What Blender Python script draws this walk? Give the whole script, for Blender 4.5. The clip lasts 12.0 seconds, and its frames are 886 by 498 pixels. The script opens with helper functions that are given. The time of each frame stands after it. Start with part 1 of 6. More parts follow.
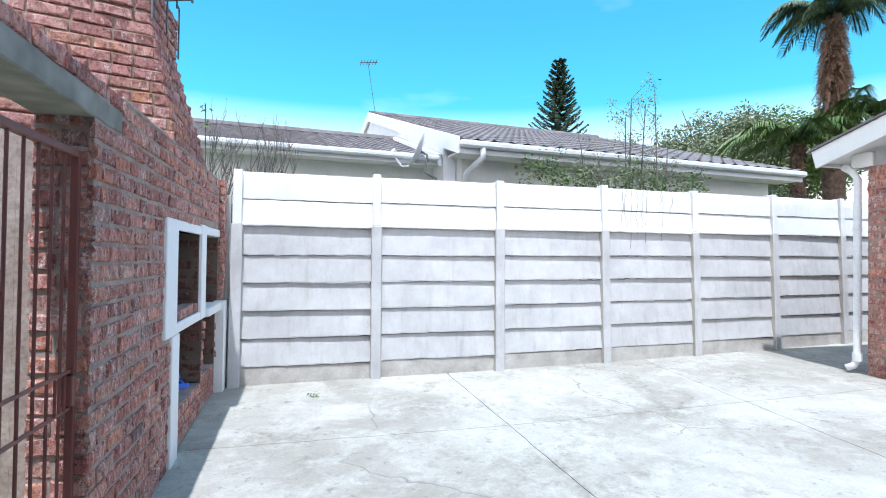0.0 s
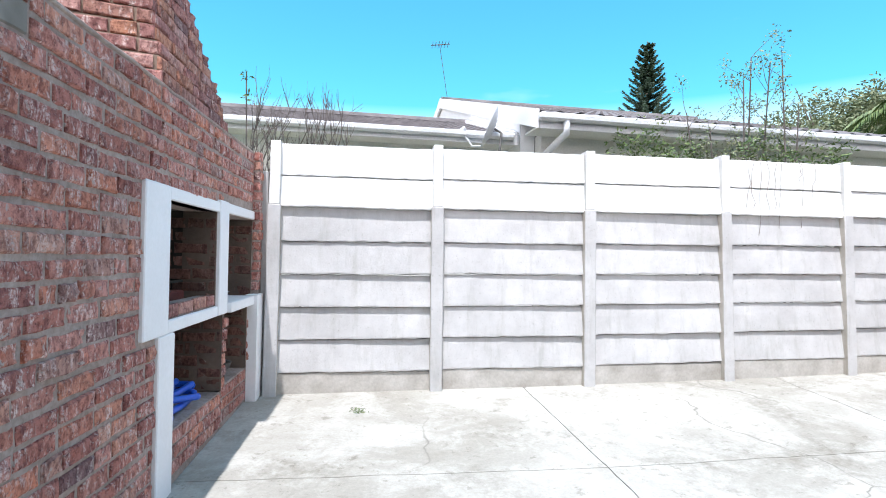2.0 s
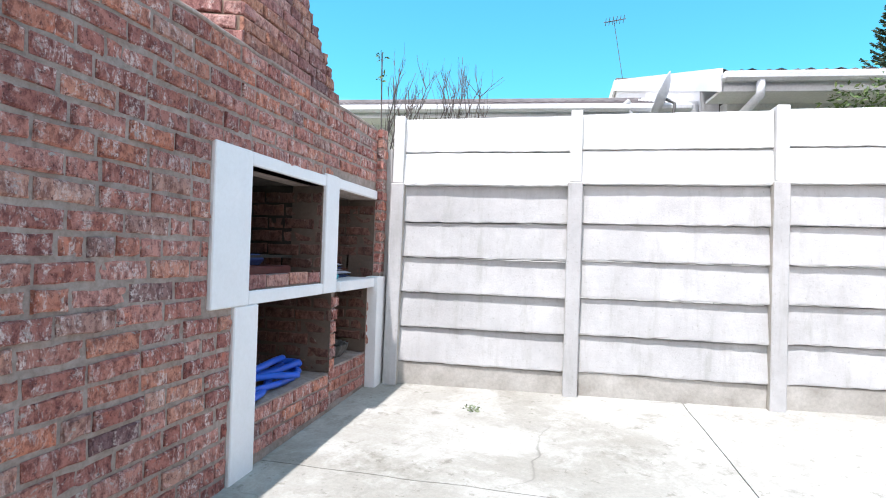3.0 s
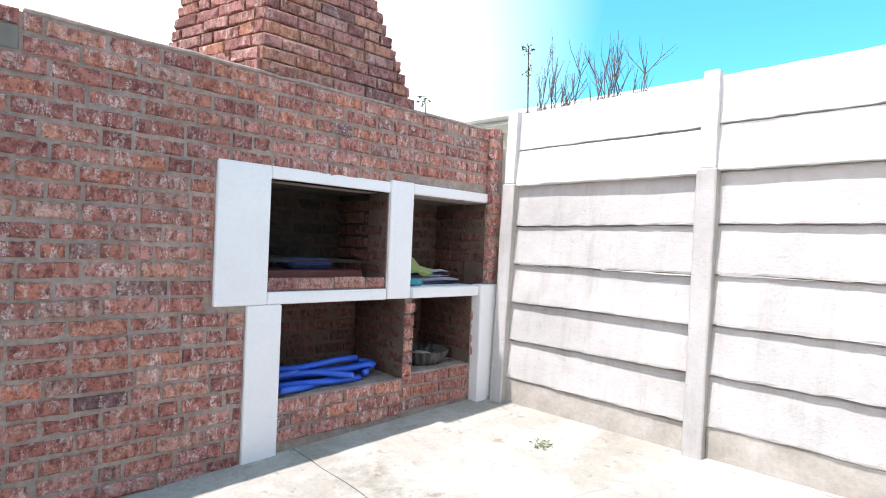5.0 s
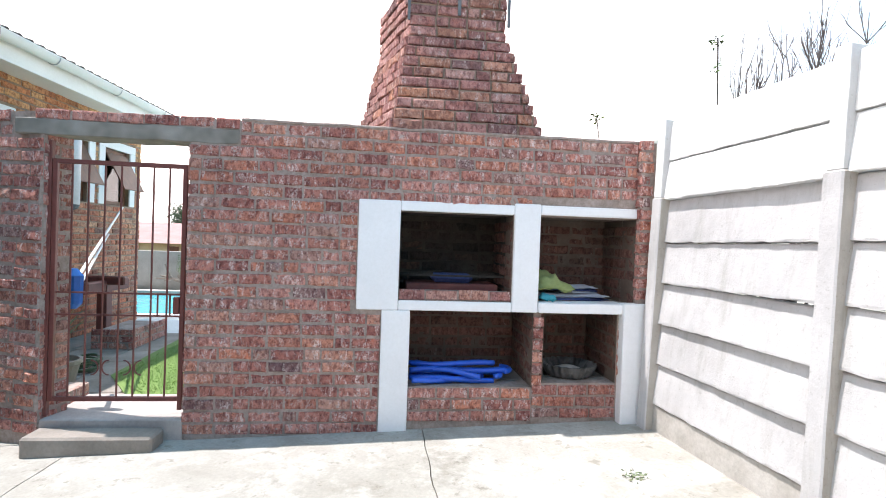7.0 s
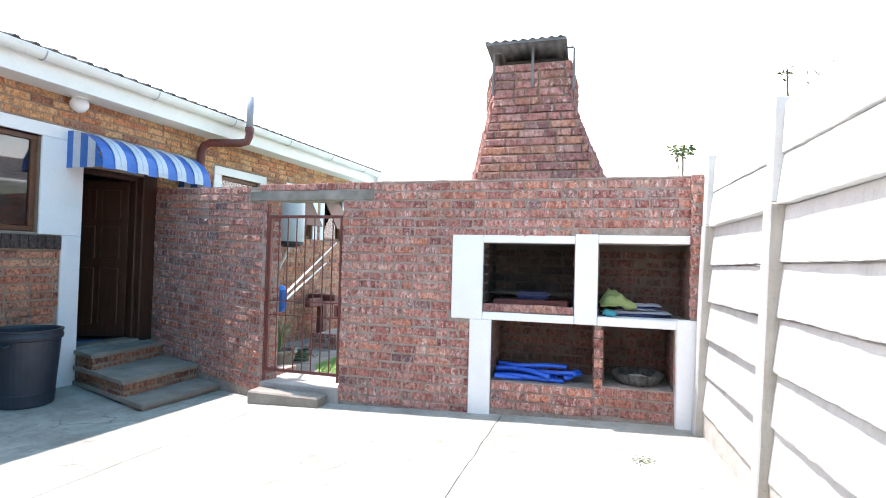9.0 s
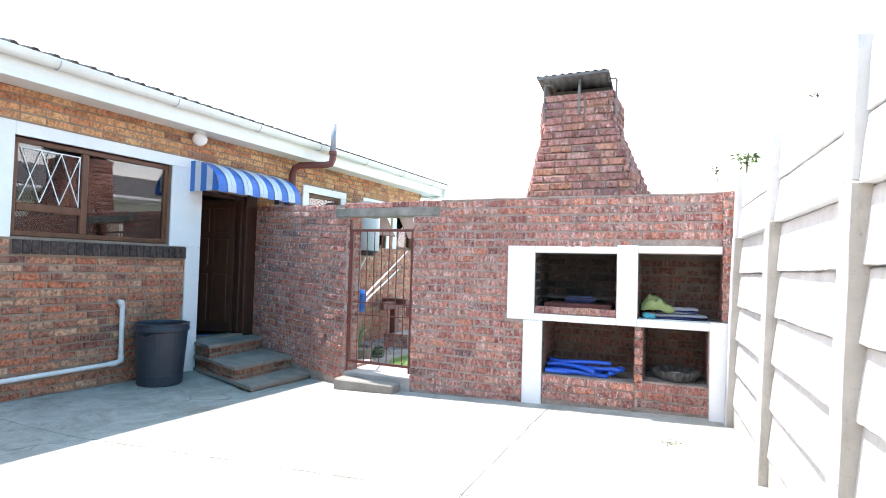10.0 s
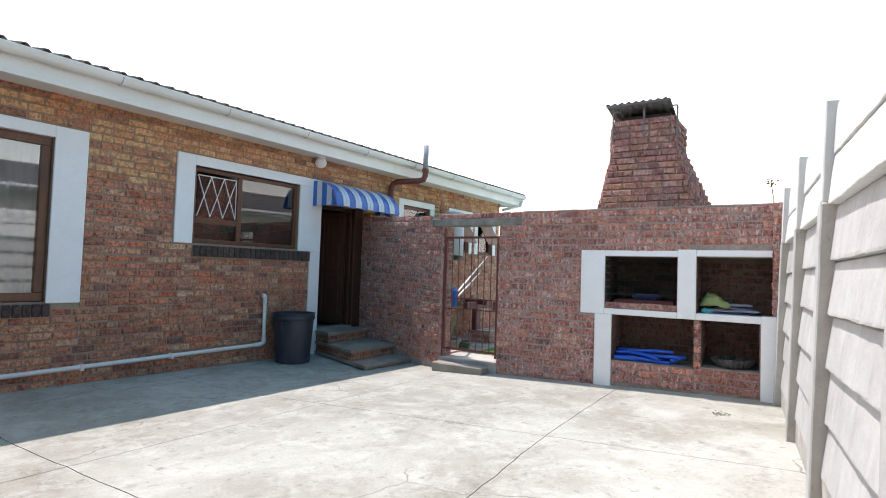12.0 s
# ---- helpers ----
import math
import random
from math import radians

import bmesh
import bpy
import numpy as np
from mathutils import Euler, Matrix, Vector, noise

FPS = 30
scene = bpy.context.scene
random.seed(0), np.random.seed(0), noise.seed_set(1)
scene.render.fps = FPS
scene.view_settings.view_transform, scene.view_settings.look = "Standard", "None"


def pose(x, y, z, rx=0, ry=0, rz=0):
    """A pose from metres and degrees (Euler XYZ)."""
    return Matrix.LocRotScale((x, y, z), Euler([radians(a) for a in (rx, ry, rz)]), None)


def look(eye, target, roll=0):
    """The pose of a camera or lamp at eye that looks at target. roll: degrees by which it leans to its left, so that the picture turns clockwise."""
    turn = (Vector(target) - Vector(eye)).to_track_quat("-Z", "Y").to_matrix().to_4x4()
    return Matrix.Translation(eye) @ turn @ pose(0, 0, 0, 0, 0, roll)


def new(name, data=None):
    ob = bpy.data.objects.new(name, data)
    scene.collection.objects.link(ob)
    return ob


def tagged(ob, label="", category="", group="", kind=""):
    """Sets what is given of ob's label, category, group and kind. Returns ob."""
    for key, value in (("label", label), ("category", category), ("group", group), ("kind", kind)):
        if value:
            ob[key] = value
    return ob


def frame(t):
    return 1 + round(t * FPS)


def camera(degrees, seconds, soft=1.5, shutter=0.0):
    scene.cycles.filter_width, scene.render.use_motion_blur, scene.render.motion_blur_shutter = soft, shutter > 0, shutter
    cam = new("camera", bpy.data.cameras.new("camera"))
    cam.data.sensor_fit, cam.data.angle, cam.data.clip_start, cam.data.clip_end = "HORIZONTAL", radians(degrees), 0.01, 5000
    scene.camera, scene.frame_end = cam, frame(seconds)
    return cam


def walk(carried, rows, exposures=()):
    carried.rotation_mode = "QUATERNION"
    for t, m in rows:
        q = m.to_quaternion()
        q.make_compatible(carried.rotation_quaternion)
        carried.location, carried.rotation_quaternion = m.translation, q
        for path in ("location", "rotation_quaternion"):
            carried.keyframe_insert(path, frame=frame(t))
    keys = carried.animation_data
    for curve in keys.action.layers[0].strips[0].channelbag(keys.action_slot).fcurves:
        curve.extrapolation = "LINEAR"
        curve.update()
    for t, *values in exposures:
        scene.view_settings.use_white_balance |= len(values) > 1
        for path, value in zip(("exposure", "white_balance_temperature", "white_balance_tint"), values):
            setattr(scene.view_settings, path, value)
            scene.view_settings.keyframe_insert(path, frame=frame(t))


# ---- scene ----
import functools

cam = camera(79.3, 12.0, soft=1.0)
PATH = [
    (0, (0.878, 0.08, 1.414), (1.365, 2.019, 1.446), 0.8),
    (0.5, (0.894, 0.329, 1.44), (1.333, 2.28, 1.47), 1.3),
    (1, (0.961, 0.588, 1.446), (1.377, 2.544, 1.476), 1.4),
    (1.5, (1.065, 0.839, 1.398), (1.419, 2.808, 1.434), 0.9),
    (2, (1.163, 1.101, 1.302), (1.364, 3.09, 1.329), 1.0),
    (2.5, (1.322, 1.343, 1.195), (1.204, 3.339, 1.213), 1.2),
    (3, (1.602, 1.651, 1.165), (1.127, 3.593, 1.179), 1.9),
    (5, (2.874, 2.753, 1.237), (1.393, 4.098, 1.226), 2.4),
    (5.5, (3.138, 3.059, 1.28), (1.463, 4.152, 1.243), 2.4),
    (6, (3.404, 3.348, 1.304), (1.568, 4.139, 1.26), 2.4),
    (6.5, (3.623, 3.626, 1.339), (1.683, 4.11, 1.297), 2.2),
    (8.3, (4.397, 4.692, 1.378), (2.418, 4.401, 1.408), 1.7),
    (8.5, (4.521, 4.819, 1.377), (2.557, 4.443, 1.412), 1.6),
    (9, (4.856, 5.07, 1.389), (2.937, 4.507, 1.436), 1.5),
    (9.5, (5.193, 5.28, 1.403), (3.316, 4.592, 1.459), 1.6),
    (10, (5.55, 5.416, 1.402), (3.72, 4.61, 1.467), 1.6),
    (10.5, (5.919, 5.523, 1.393), (4.125, 4.642, 1.464), 1.7),
    (11, (6.235, 5.602, 1.371), (4.472, 4.66, 1.444), 1.8),
    (11.5, (6.462, 5.682, 1.34), (4.73, 4.686, 1.42), 1.8),
    (12, (6.654, 5.764, 1.325), (4.95, 4.721, 1.407), 1.9),
]
EXPOSURES = [(0, 0.43, 5850, 12), (1, 0.60, 6100, 15), (1.5, 0.58, 6250, 15), (2.2, 0.54, 6300, 15), (3, 0.60, 6400, 16), (5, 0.74, 6750, 18), (5.5, 0.82, 6650, 16), (6.5, 0.76, 6650, 16), (8.5, 0.95, 6650, 17), (9.5, 1.32, 6650, 17), (10.5, 1.38, 6650, 17), (11.2, 1.18, 6700, 18), (11.5, 1.05, 6750, 18), (12, 0.33, 6800, 16)]
walk(cam, [(t, look(eye, target, roll)) for t, eye, target, roll in PATH], EXPOSURES)

# ---- sky and sun ----
SUN_TO = Vector((-0.10, -0.355, 1.0)).normalized()
world = bpy.data.worlds.new("world")
scene.world = world
world.use_nodes = True
wt = world.node_tree
wt.nodes.clear()
w_out = wt.nodes.new("ShaderNodeOutputWorld")
w_bg = wt.nodes.new("ShaderNodeBackground")
w_sky = wt.nodes.new("ShaderNodeTexSky")
w_sky.sky_type = "NISHITA"
w_sky.sun_disc = False
w_sky.sun_elevation = math.asin(SUN_TO.z)
w_sky.sun_rotation = math.atan2(SUN_TO.x, SUN_TO.y)
w_sky.air_density, w_sky.dust_density, w_sky.ozone_density = 1.3, 0.6, 0.6
w_co = wt.nodes.new("ShaderNodeTexCoord")
w_map = wt.nodes.new("ShaderNodeMapping")
w_map.inputs["Scale"].default_value = (1.0, 1.6, 3.5)
w_noise = wt.nodes.new("ShaderNodeTexNoise")
w_noise.inputs["Scale"].default_value = 1.7
w_noise.inputs["Detail"].default_value = 5
w_ramp = wt.nodes.new("ShaderNodeValToRGB")
w_ramp.color_ramp.elements[0].position, w_ramp.color_ramp.elements[1].position = 0.60, 0.86
w_sep = wt.nodes.new("ShaderNodeSeparateXYZ")
w_hor = wt.nodes.new("ShaderNodeMapRange")
w_hor.inputs["From Min"].default_value, w_hor.inputs["From Max"].default_value = 0.27, 0.10
w_side = wt.nodes.new("ShaderNodeMapRange")
w_side.inputs["From Min"].default_value, w_side.inputs["From Max"].default_value = 0.43, -0.15
w_a = wt.nodes.new("ShaderNodeMath")
w_a.operation = "MAXIMUM"
w_b = wt.nodes.new("ShaderNodeMath")
w_b.operation = "MULTIPLY_ADD"
w_b.inputs[1].default_value = 0.45
w_b.use_clamp = True
w_mix = wt.nodes.new("ShaderNodeMixRGB")
w_mix.inputs[2].default_value = (14.9, 13.9, 13.5, 1)
L = wt.links.new
L(w_co.outputs["Generated"], w_map.inputs["Vector"])
L(w_map.outputs["Vector"], w_noise.inputs["Vector"])
L(w_noise.outputs["Fac"], w_ramp.inputs["Fac"])
L(w_co.outputs["Generated"], w_sep.inputs["Vector"])
L(w_sep.outputs["Z"], w_hor.inputs["Value"])
w_dir = wt.nodes.new("ShaderNodeVectorMath")
w_dir.operation = "DOT_PRODUCT"
w_dir.inputs[1].default_value = (0.5, 0.866, 0.0)
L(w_co.outputs["Generated"], w_dir.inputs[0])
L(w_dir.outputs["Value"], w_side.inputs["Value"])
L(w_ramp.outputs["Color"], w_b.inputs[0])
w_zen = wt.nodes.new("ShaderNodeMapRange")
w_zen.inputs["From Min"].default_value, w_zen.inputs["From Max"].default_value = 0.34, 0.78
w_zen.inputs["To Min"].default_value, w_zen.inputs["To Max"].default_value = 1.0, 0.3
L(w_sep.outputs["Z"], w_zen.inputs["Value"])
w_low = wt.nodes.new("ShaderNodeMath")
w_low.operation = "MULTIPLY"
L(w_side.outputs["Result"], w_low.inputs[0])
L(w_zen.outputs["Result"], w_low.inputs[1])
L(w_low.outputs["Value"], w_a.inputs[0])
L(w_hor.outputs["Result"], w_a.inputs[1])
L(w_a.outputs["Value"], w_b.inputs[2])
L(w_b.outputs["Value"], w_mix.inputs["Fac"])
w_tone = wt.nodes.new("ShaderNodeMixRGB")
w_tone.blend_type = "MULTIPLY"
w_tone.inputs[0].default_value = 1.0
w_tone.inputs[2].default_value = (0.46, 1.50, 1.60, 1)
L(w_sky.outputs["Color"], w_tone.inputs[1])
L(w_tone.outputs["Color"], w_mix.inputs[1])
L(w_mix.outputs["Color"], w_bg.inputs["Color"])
w_bg.inputs["Strength"].default_value = 0.115
L(w_bg.outputs["Background"], w_out.inputs["Surface"])

sun = new("sun", bpy.data.lights.new("sun", "SUN"))
sun.data.energy, sun.data.angle, sun.data.color = 4.3, radians(0.6), (1.0, 0.975, 0.94)
sun.matrix_world = look((0, 0, 30), Vector((0, 0, 30)) - SUN_TO)


# ---- materials ----
def mat_base(name, rough=0.8, metal=0.0):
    m = bpy.data.materials.new(name)
    m.use_nodes = True
    b = m.node_tree.nodes["Principled BSDF"]
    b.inputs["Roughness"].default_value, b.inputs["Metallic"].default_value = rough, metal
    return m, m.node_tree, b


def node(tree, kind, **values):
    n = tree.nodes.new("ShaderNode" + kind)
    for k, v in values.items():
        n.inputs[k.replace("_", " ")].default_value = v
    return n


def ramp(tree, fac, stops):
    r = tree.nodes.new("ShaderNodeValToRGB")
    e = r.color_ramp.elements
    while len(e) < len(stops):
        e.new(0.5)
    for q, (p, c) in zip(e, stops):
        q.position, q.color = p, (*c, 1) if len(c) == 3 else c
    tree.links.new(fac, r.inputs["Fac"])
    return r.outputs["Color"]


def mixed(tree, fac, a, b, kind="MIX"):
    n = tree.nodes.new("ShaderNodeMixRGB")
    n.blend_type = kind
    for slot, v in ((0, fac), (1, a), (2, b)):
        if isinstance(v, (int, float)):
            n.inputs[slot].default_value = v
        elif isinstance(v, tuple):
            n.inputs[slot].default_value = (*v, 1)
        else:
            tree.links.new(v, n.inputs[slot])
    return n.outputs["Color"]


def noise_of(tree, scale, detail=4.0, rough=0.55, coord="Object", stretch=None, dist=0.0):
    tc = tree.nodes.new("ShaderNodeTexCoord")
    n = node(tree, "TexNoise", Scale=scale, Detail=detail, Roughness=rough, Distortion=dist)
    src = tc.outputs[coord] if coord != "World" else tree.nodes.new("ShaderNodeNewGeometry").outputs["Position"]
    if stretch:
        mp = tree.nodes.new("ShaderNodeMapping")
        mp.inputs["Scale"].default_value = stretch
        tree.links.new(src, mp.inputs["Vector"])
        src = mp.outputs["Vector"]
    tree.links.new(src, n.inputs["Vector"])
    return n.outputs["Fac"]


def bump(tree, bsdf, height, strength=0.4, distance=0.004):
    b = node(tree, "Bump", Strength=strength, Distance=distance)
    tree.links.new(height, b.inputs["Height"])
    tree.links.new(b.outputs["Normal"], bsdf.inputs["Normal"])


def piece_random(tree):
    oi = tree.nodes.new("ShaderNodeObjectInfo")
    ge = tree.nodes.new("ShaderNodeNewGeometry")
    add = tree.nodes.new("ShaderNodeMath")
    add.operation = "ADD"
    tree.links.new(oi.outputs["Random"], add.inputs[0])
    tree.links.new(ge.outputs["Random Per Island"], add.inputs[1])
    fr = tree.nodes.new("ShaderNodeMath")
    fr.operation = "FRACT"
    tree.links.new(add.outputs[0], fr.inputs[0])
    return fr.outputs[0]


def brick_mat(name, stops, smear, smear_lo, dark=0.5, mortar=None):
    m, t, b = mat_base(name, 0.9)
    col = ramp(t, piece_random(t), stops)
    blotch = noise_of(t, 30, 6, 0.75, "World", (1.0, 1.0, 0.7))
    col = mixed(t, ramp(t, blotch, [(0.44, (0, 0, 0)), (0.60, (1, 1, 1))]), col, mixed(t, 1.0, col, (dark, dark * 0.82, dark * 0.85), "MULTIPLY"))
    warm = noise_of(t, 12, 4, 0.6, "World")
    col = mixed(t, ramp(t, warm, [(0.58, (0, 0, 0)), (0.75, (1, 1, 1))]), col, mixed(t, 1.0, col, (1.28, 1.06, 0.90), "MULTIPLY"))
    lime = noise_of(t, 15, 6, 0.78, "World", (1.6, 1.6, 0.6), 0.5)
    fine = noise_of(t, 80, 5, 0.75, "World")
    patch = noise_of(t, 1.3, 3, 0.6, "World")
    lf = mixed(t, 1.0, ramp(t, lime, [(smear_lo - 0.01, (0, 0, 0)), (smear_lo + 0.08, (1, 1, 1))]), ramp(t, fine, [(0.42, (0, 0, 0)), (0.56, (1, 1, 1))]), "MULTIPLY")
    lf = mixed(t, 1.0, lf, ramp(t, patch, [(0.35, (0.4, 0.4, 0.4)), (0.6, (1, 1, 1))]), "MULTIPLY")
    col = mixed(t, lf, col, smear)
    if mortar:
        mm = ramp(t, noise_of(t, 21, 5, 0.7, "World", (1, 1, 1.3), 0.4), [(0.60, (0, 0, 0)), (0.66, (1, 1, 1))])
        col = mixed(t, mm, col, mortar)
    pits = noise_of(t, 62, 5, 0.8, "World")
    col = mixed(t, ramp(t, pits, [(0.57, (0, 0, 0)), (0.63, (1, 1, 1))]), col, mixed(t, 1.0, col, (0.36, 0.31, 0.34), "MULTIPLY"))
    stain = noise_of(t, 0.9, 5, 0.65, "World")
    col = mixed(t, ramp(t, stain, [(0.52, (0, 0, 0)), (0.72, (1, 1, 1))]), col, mixed(t, 1.0, col, (0.66, 0.63, 0.64), "MULTIPLY"))
    t.links.new(col, b.inputs["Base Color"])
    bump(t, b, mixed(t, 0.5, pits, blotch), 1.0, 0.015)
    return m


def mottled(name, a, b_, scale, rough=0.85, bump_scale=60, strength=0.3, metal=0.0, fine=(0.85, 0.85, 0.85), fine_scale=40, coord="World", stretch=None):
    m, t, b = mat_base(name, rough, metal)
    col = ramp(t, noise_of(t, scale, 5, 0.6, coord, stretch), [(0.3, a), (0.72, b_)])
    col = mixed(t, ramp(t, noise_of(t, fine_scale, 4, 0.7, coord), [(0.4, (0, 0, 0)), (0.7, (1, 1, 1))]), col, mixed(t, 1.0, col, fine, "MULTIPLY"))
    t.links.new(col, b.inputs["Base Color"])
    bump(t, b, noise_of(t, bump_scale, 5, 0.65, coord), strength, 0.004)
    return m


M_BRICK = brick_mat("old_red_brick", [(0.0, (0.36, 0.135, 0.115)), (0.28, (0.54, 0.225, 0.175)), (0.52, (0.62, 0.30, 0.25)), (0.66, (0.47, 0.205, 0.16)), (0.8, (0.64, 0.25, 0.16)), (0.92, (0.58, 0.33, 0.26)), (1.0, (0.22, 0.12, 0.125))], (0.76, 0.63, 0.59), 0.515, 0.44, (0.46, 0.39, 0.35))
M_CHIM = brick_mat("chimney_brick", [(0.0, (0.33, 0.154, 0.138)), (0.4, (0.462, 0.22, 0.193)), (0.7, (0.528, 0.303, 0.264)), (0.85, (0.528, 0.248, 0.154)), (1.0, (0.264, 0.149, 0.149))], (0.76, 0.65, 0.60), 0.55, 0.45)
M_HOUSE = brick_mat("house_face_brick", [(0.0, (0.36, 0.16, 0.11)), (0.2, (0.64, 0.24, 0.14)), (0.4, (0.67, 0.32, 0.19)), (0.6, (0.50, 0.23, 0.15)), (0.78, (0.72, 0.43, 0.27)), (0.9, (0.68, 0.22, 0.115)), (1.0, (0.26, 0.15, 0.12))], (0.72, 0.61, 0.48), 0.585, 0.42)
M_HOUSE_TAN = brick_mat("house_tan_brick", [(0.0, (0.45, 0.20, 0.108)), (0.3, (0.70, 0.39, 0.19)), (0.6, (0.78, 0.50, 0.26)), (0.85, (0.68, 0.30, 0.15)), (1.0, (0.40, 0.21, 0.14))], (0.66, 0.56, 0.42), 0.6, 0.55)
# Mortar inside the bays: darker and browner than on the wall face.
M_INMORTAR = mottled("dark_bay_mortar", (0.10, 0.075, 0.06), (0.18, 0.135, 0.105), 4, 0.95, 60, 0.6)
M_MORTAR = mottled("mortar", (0.285, 0.225, 0.195), (0.47, 0.39, 0.35), 5, 0.95, 90, 1.0, fine=(0.66, 0.63, 0.6), fine_scale=32)
M_SOOT = mottled("sooty_mortar", (0.02, 0.018, 0.016), (0.075, 0.06, 0.05), 4, 0.97, 60, 0.6)
M_MORTAR_D = mottled("house_mortar", (0.24, 0.175, 0.135), (0.40, 0.30, 0.23), 6, 0.95, 90, 0.7)
M_WHITE = mottled("white_wall_paint", (0.82, 0.82, 0.83), (0.88, 0.88, 0.89), 3, 0.6, 30, 0.18, fine=(0.96, 0.96, 0.95))
M_TRIM = mottled("white_gloss_paint", (0.74, 0.74, 0.71), (0.82, 0.82, 0.80), 2, 0.35, 20, 0.05, fine=(0.95, 0.95, 0.93))


def fence_mat(name, a, b_, streak, chips):
    m, t, b = mat_base(name, 0.9)
    col = ramp(t, noise_of(t, 2.4, 6, 0.7, "World"), [(0.3, a), (0.7, b_)])
    run = ramp(t, noise_of(t, 5.0, 5, 0.7, "World", (2.2, 2.2, 0.25)), [(0.52, (0, 0, 0)), (0.72, (1, 1, 1))])
    col = mixed(t, run, col, mixed(t, 1.0, col, (streak, streak, streak * 0.97), "MULTIPLY"))
    pit = ramp(t, noise_of(t, 42, 5, 0.75, "World"), [(0.60, (0, 0, 0)), (0.68, (1, 1, 1))])
    col = mixed(t, pit, col, mixed(t, 1.0, col, (chips, chips, chips * 0.96), "MULTIPLY"))
    t.links.new(col, b.inputs["Base Color"])
    bump(t, b, noise_of(t, 55, 5, 0.7, "World"), 0.5, 0.006)
    return m


M_FENCE = fence_mat("lime_washed_concrete", (0.44, 0.435, 0.435), (0.61, 0.605, 0.605), 0.84, 0.76)
# Post side tones: raw concrete, darkened further to carry the sides' shade.
M_POST = fence_mat("shaded_raw_concrete", (0.34, 0.315, 0.275), (0.51, 0.48, 0.43), 0.80, 0.72)
M_POST_TOP = fence_mat("shaded_post_paint", (0.46, 0.46, 0.455), (0.60, 0.60, 0.59), 0.88, 0.82)
M_FENCE_TOP = fence_mat("fresh_white_concrete", (0.70, 0.71, 0.71), (0.80, 0.805, 0.80), 0.94, 0.9)
M_FOOT = mottled("stained_plinth_concrete", (0.37, 0.345, 0.31), (0.60, 0.58, 0.545), 4, 0.95, 50, 0.5)
M_LINTEL = mottled("grey_lintel_concrete", (0.15, 0.14, 0.12), (0.34, 0.32, 0.29), 5, 0.9, 60, 0.5)
M_STEP = mottled("step_concrete", (0.20, 0.175, 0.15), (0.36, 0.32, 0.28), 3, 0.9, 50, 0.4)
M_STEEL = mottled("red_oxide_paint", (0.13, 0.035, 0.03), (0.19, 0.055, 0.045), 8, 0.5, 60, 0.2)
M_GALV = mottled("weathered_galvanised_steel", (0.10, 0.10, 0.10), (0.24, 0.24, 0.24), 5, 0.55, 40, 0.2, 0.6)
M_ROOF = mottled("weathered_fibre_cement", (0.055, 0.05, 0.048), (0.13, 0.12, 0.115), 3, 0.95, 50, 0.4)
M_WOOD = mottled("varnished_brown_wood", (0.11, 0.04, 0.02), (0.19, 0.075, 0.035), 5, 0.4, 60, 0.2, stretch=(3, 3, 0.4))
M_DOOR = mottled("dark_stained_door_wood", (0.045, 0.018, 0.013), (0.085, 0.034, 0.020), 5, 0.4, 60, 0.2, stretch=(6, 6, 0.5))
M_BIN = mottled("dark_blue_plastic", (0.022, 0.027, 0.040), (0.038, 0.045, 0.062), 5, 0.45, 30, 0.1)
M_PVC = mottled("white_pvc", (0.72, 0.72, 0.72), (0.80, 0.80, 0.79), 3, 0.35, 20, 0.05)
M_GREYPVC = mottled("grey_white_pvc", (0.42, 0.44, 0.48), (0.55, 0.57, 0.60), 3, 0.4, 20, 0.05)
M_PIPE = mottled("weathered_grey_pipe", (0.25, 0.27, 0.31), (0.34, 0.36, 0.40), 3, 0.6, 20, 0.1)
M_BLUE = mottled("blue_hose_plastic", (0.012, 0.085, 0.55), (0.02, 0.13, 0.68), 5, 0.35, 30, 0.1)
M_BLUEPAINT = mottled("blue_awning_paint", (0.02, 0.13, 0.48), (0.03, 0.17, 0.56), 3, 0.35, 30, 0.05)
M_PALE = mottled("pale_awning_paint", (0.52, 0.58, 0.66), (0.62, 0.68, 0.74), 3, 0.35, 30, 0.05)
# Dark plaster colour carries the dimness of the unlit rooms.
M_DARK = mottled("dim_room_plaster", (0.16, 0.15, 0.14), (0.22, 0.21, 0.20), 2, 0.9, 30, 0.1)
M_GRASS = mottled("lawn_soil", (0.10, 0.11, 0.05), (0.17, 0.16, 0.08), 6, 0.95, 80, 0.8)
M_PAVE = mottled("garden_paving", (0.34, 0.30, 0.28), (0.50, 0.45, 0.42), 3, 0.9, 50, 0.4)
M_TILE = mottled("dark_roof_tile", (0.11, 0.10, 0.105), (0.22, 0.205, 0.21), 3, 0.9, 30, 0.3)
M_PINKROOF = mottled("faded_red_roof", (0.34, 0.20, 0.185), (0.43, 0.27, 0.25), 2, 0.9, 20, 0.2)
M_NWALL = mottled("cream_plaster", (0.66, 0.66, 0.64), (0.76, 0.76, 0.74), 2, 0.9, 30, 0.2)
M_YWALL = mottled("yellow_plaster", (0.58, 0.47, 0.30), (0.68, 0.56, 0.38), 2, 0.9, 30, 0.2)
M_GWALL = mottled("grey_block_wall", (0.26, 0.24, 0.22), (0.36, 0.34, 0.31), 3, 0.9, 30, 0.3)
M_GUTTERGREY = mottled("pale_gutter_paint", (0.55, 0.57, 0.60), (0.66, 0.68, 0.70), 3, 0.5, 30, 0.1)
M_BARK = mottled("grey_bark", (0.16, 0.13, 0.11), (0.28, 0.24, 0.20), 9, 0.95, 50, 0.6)
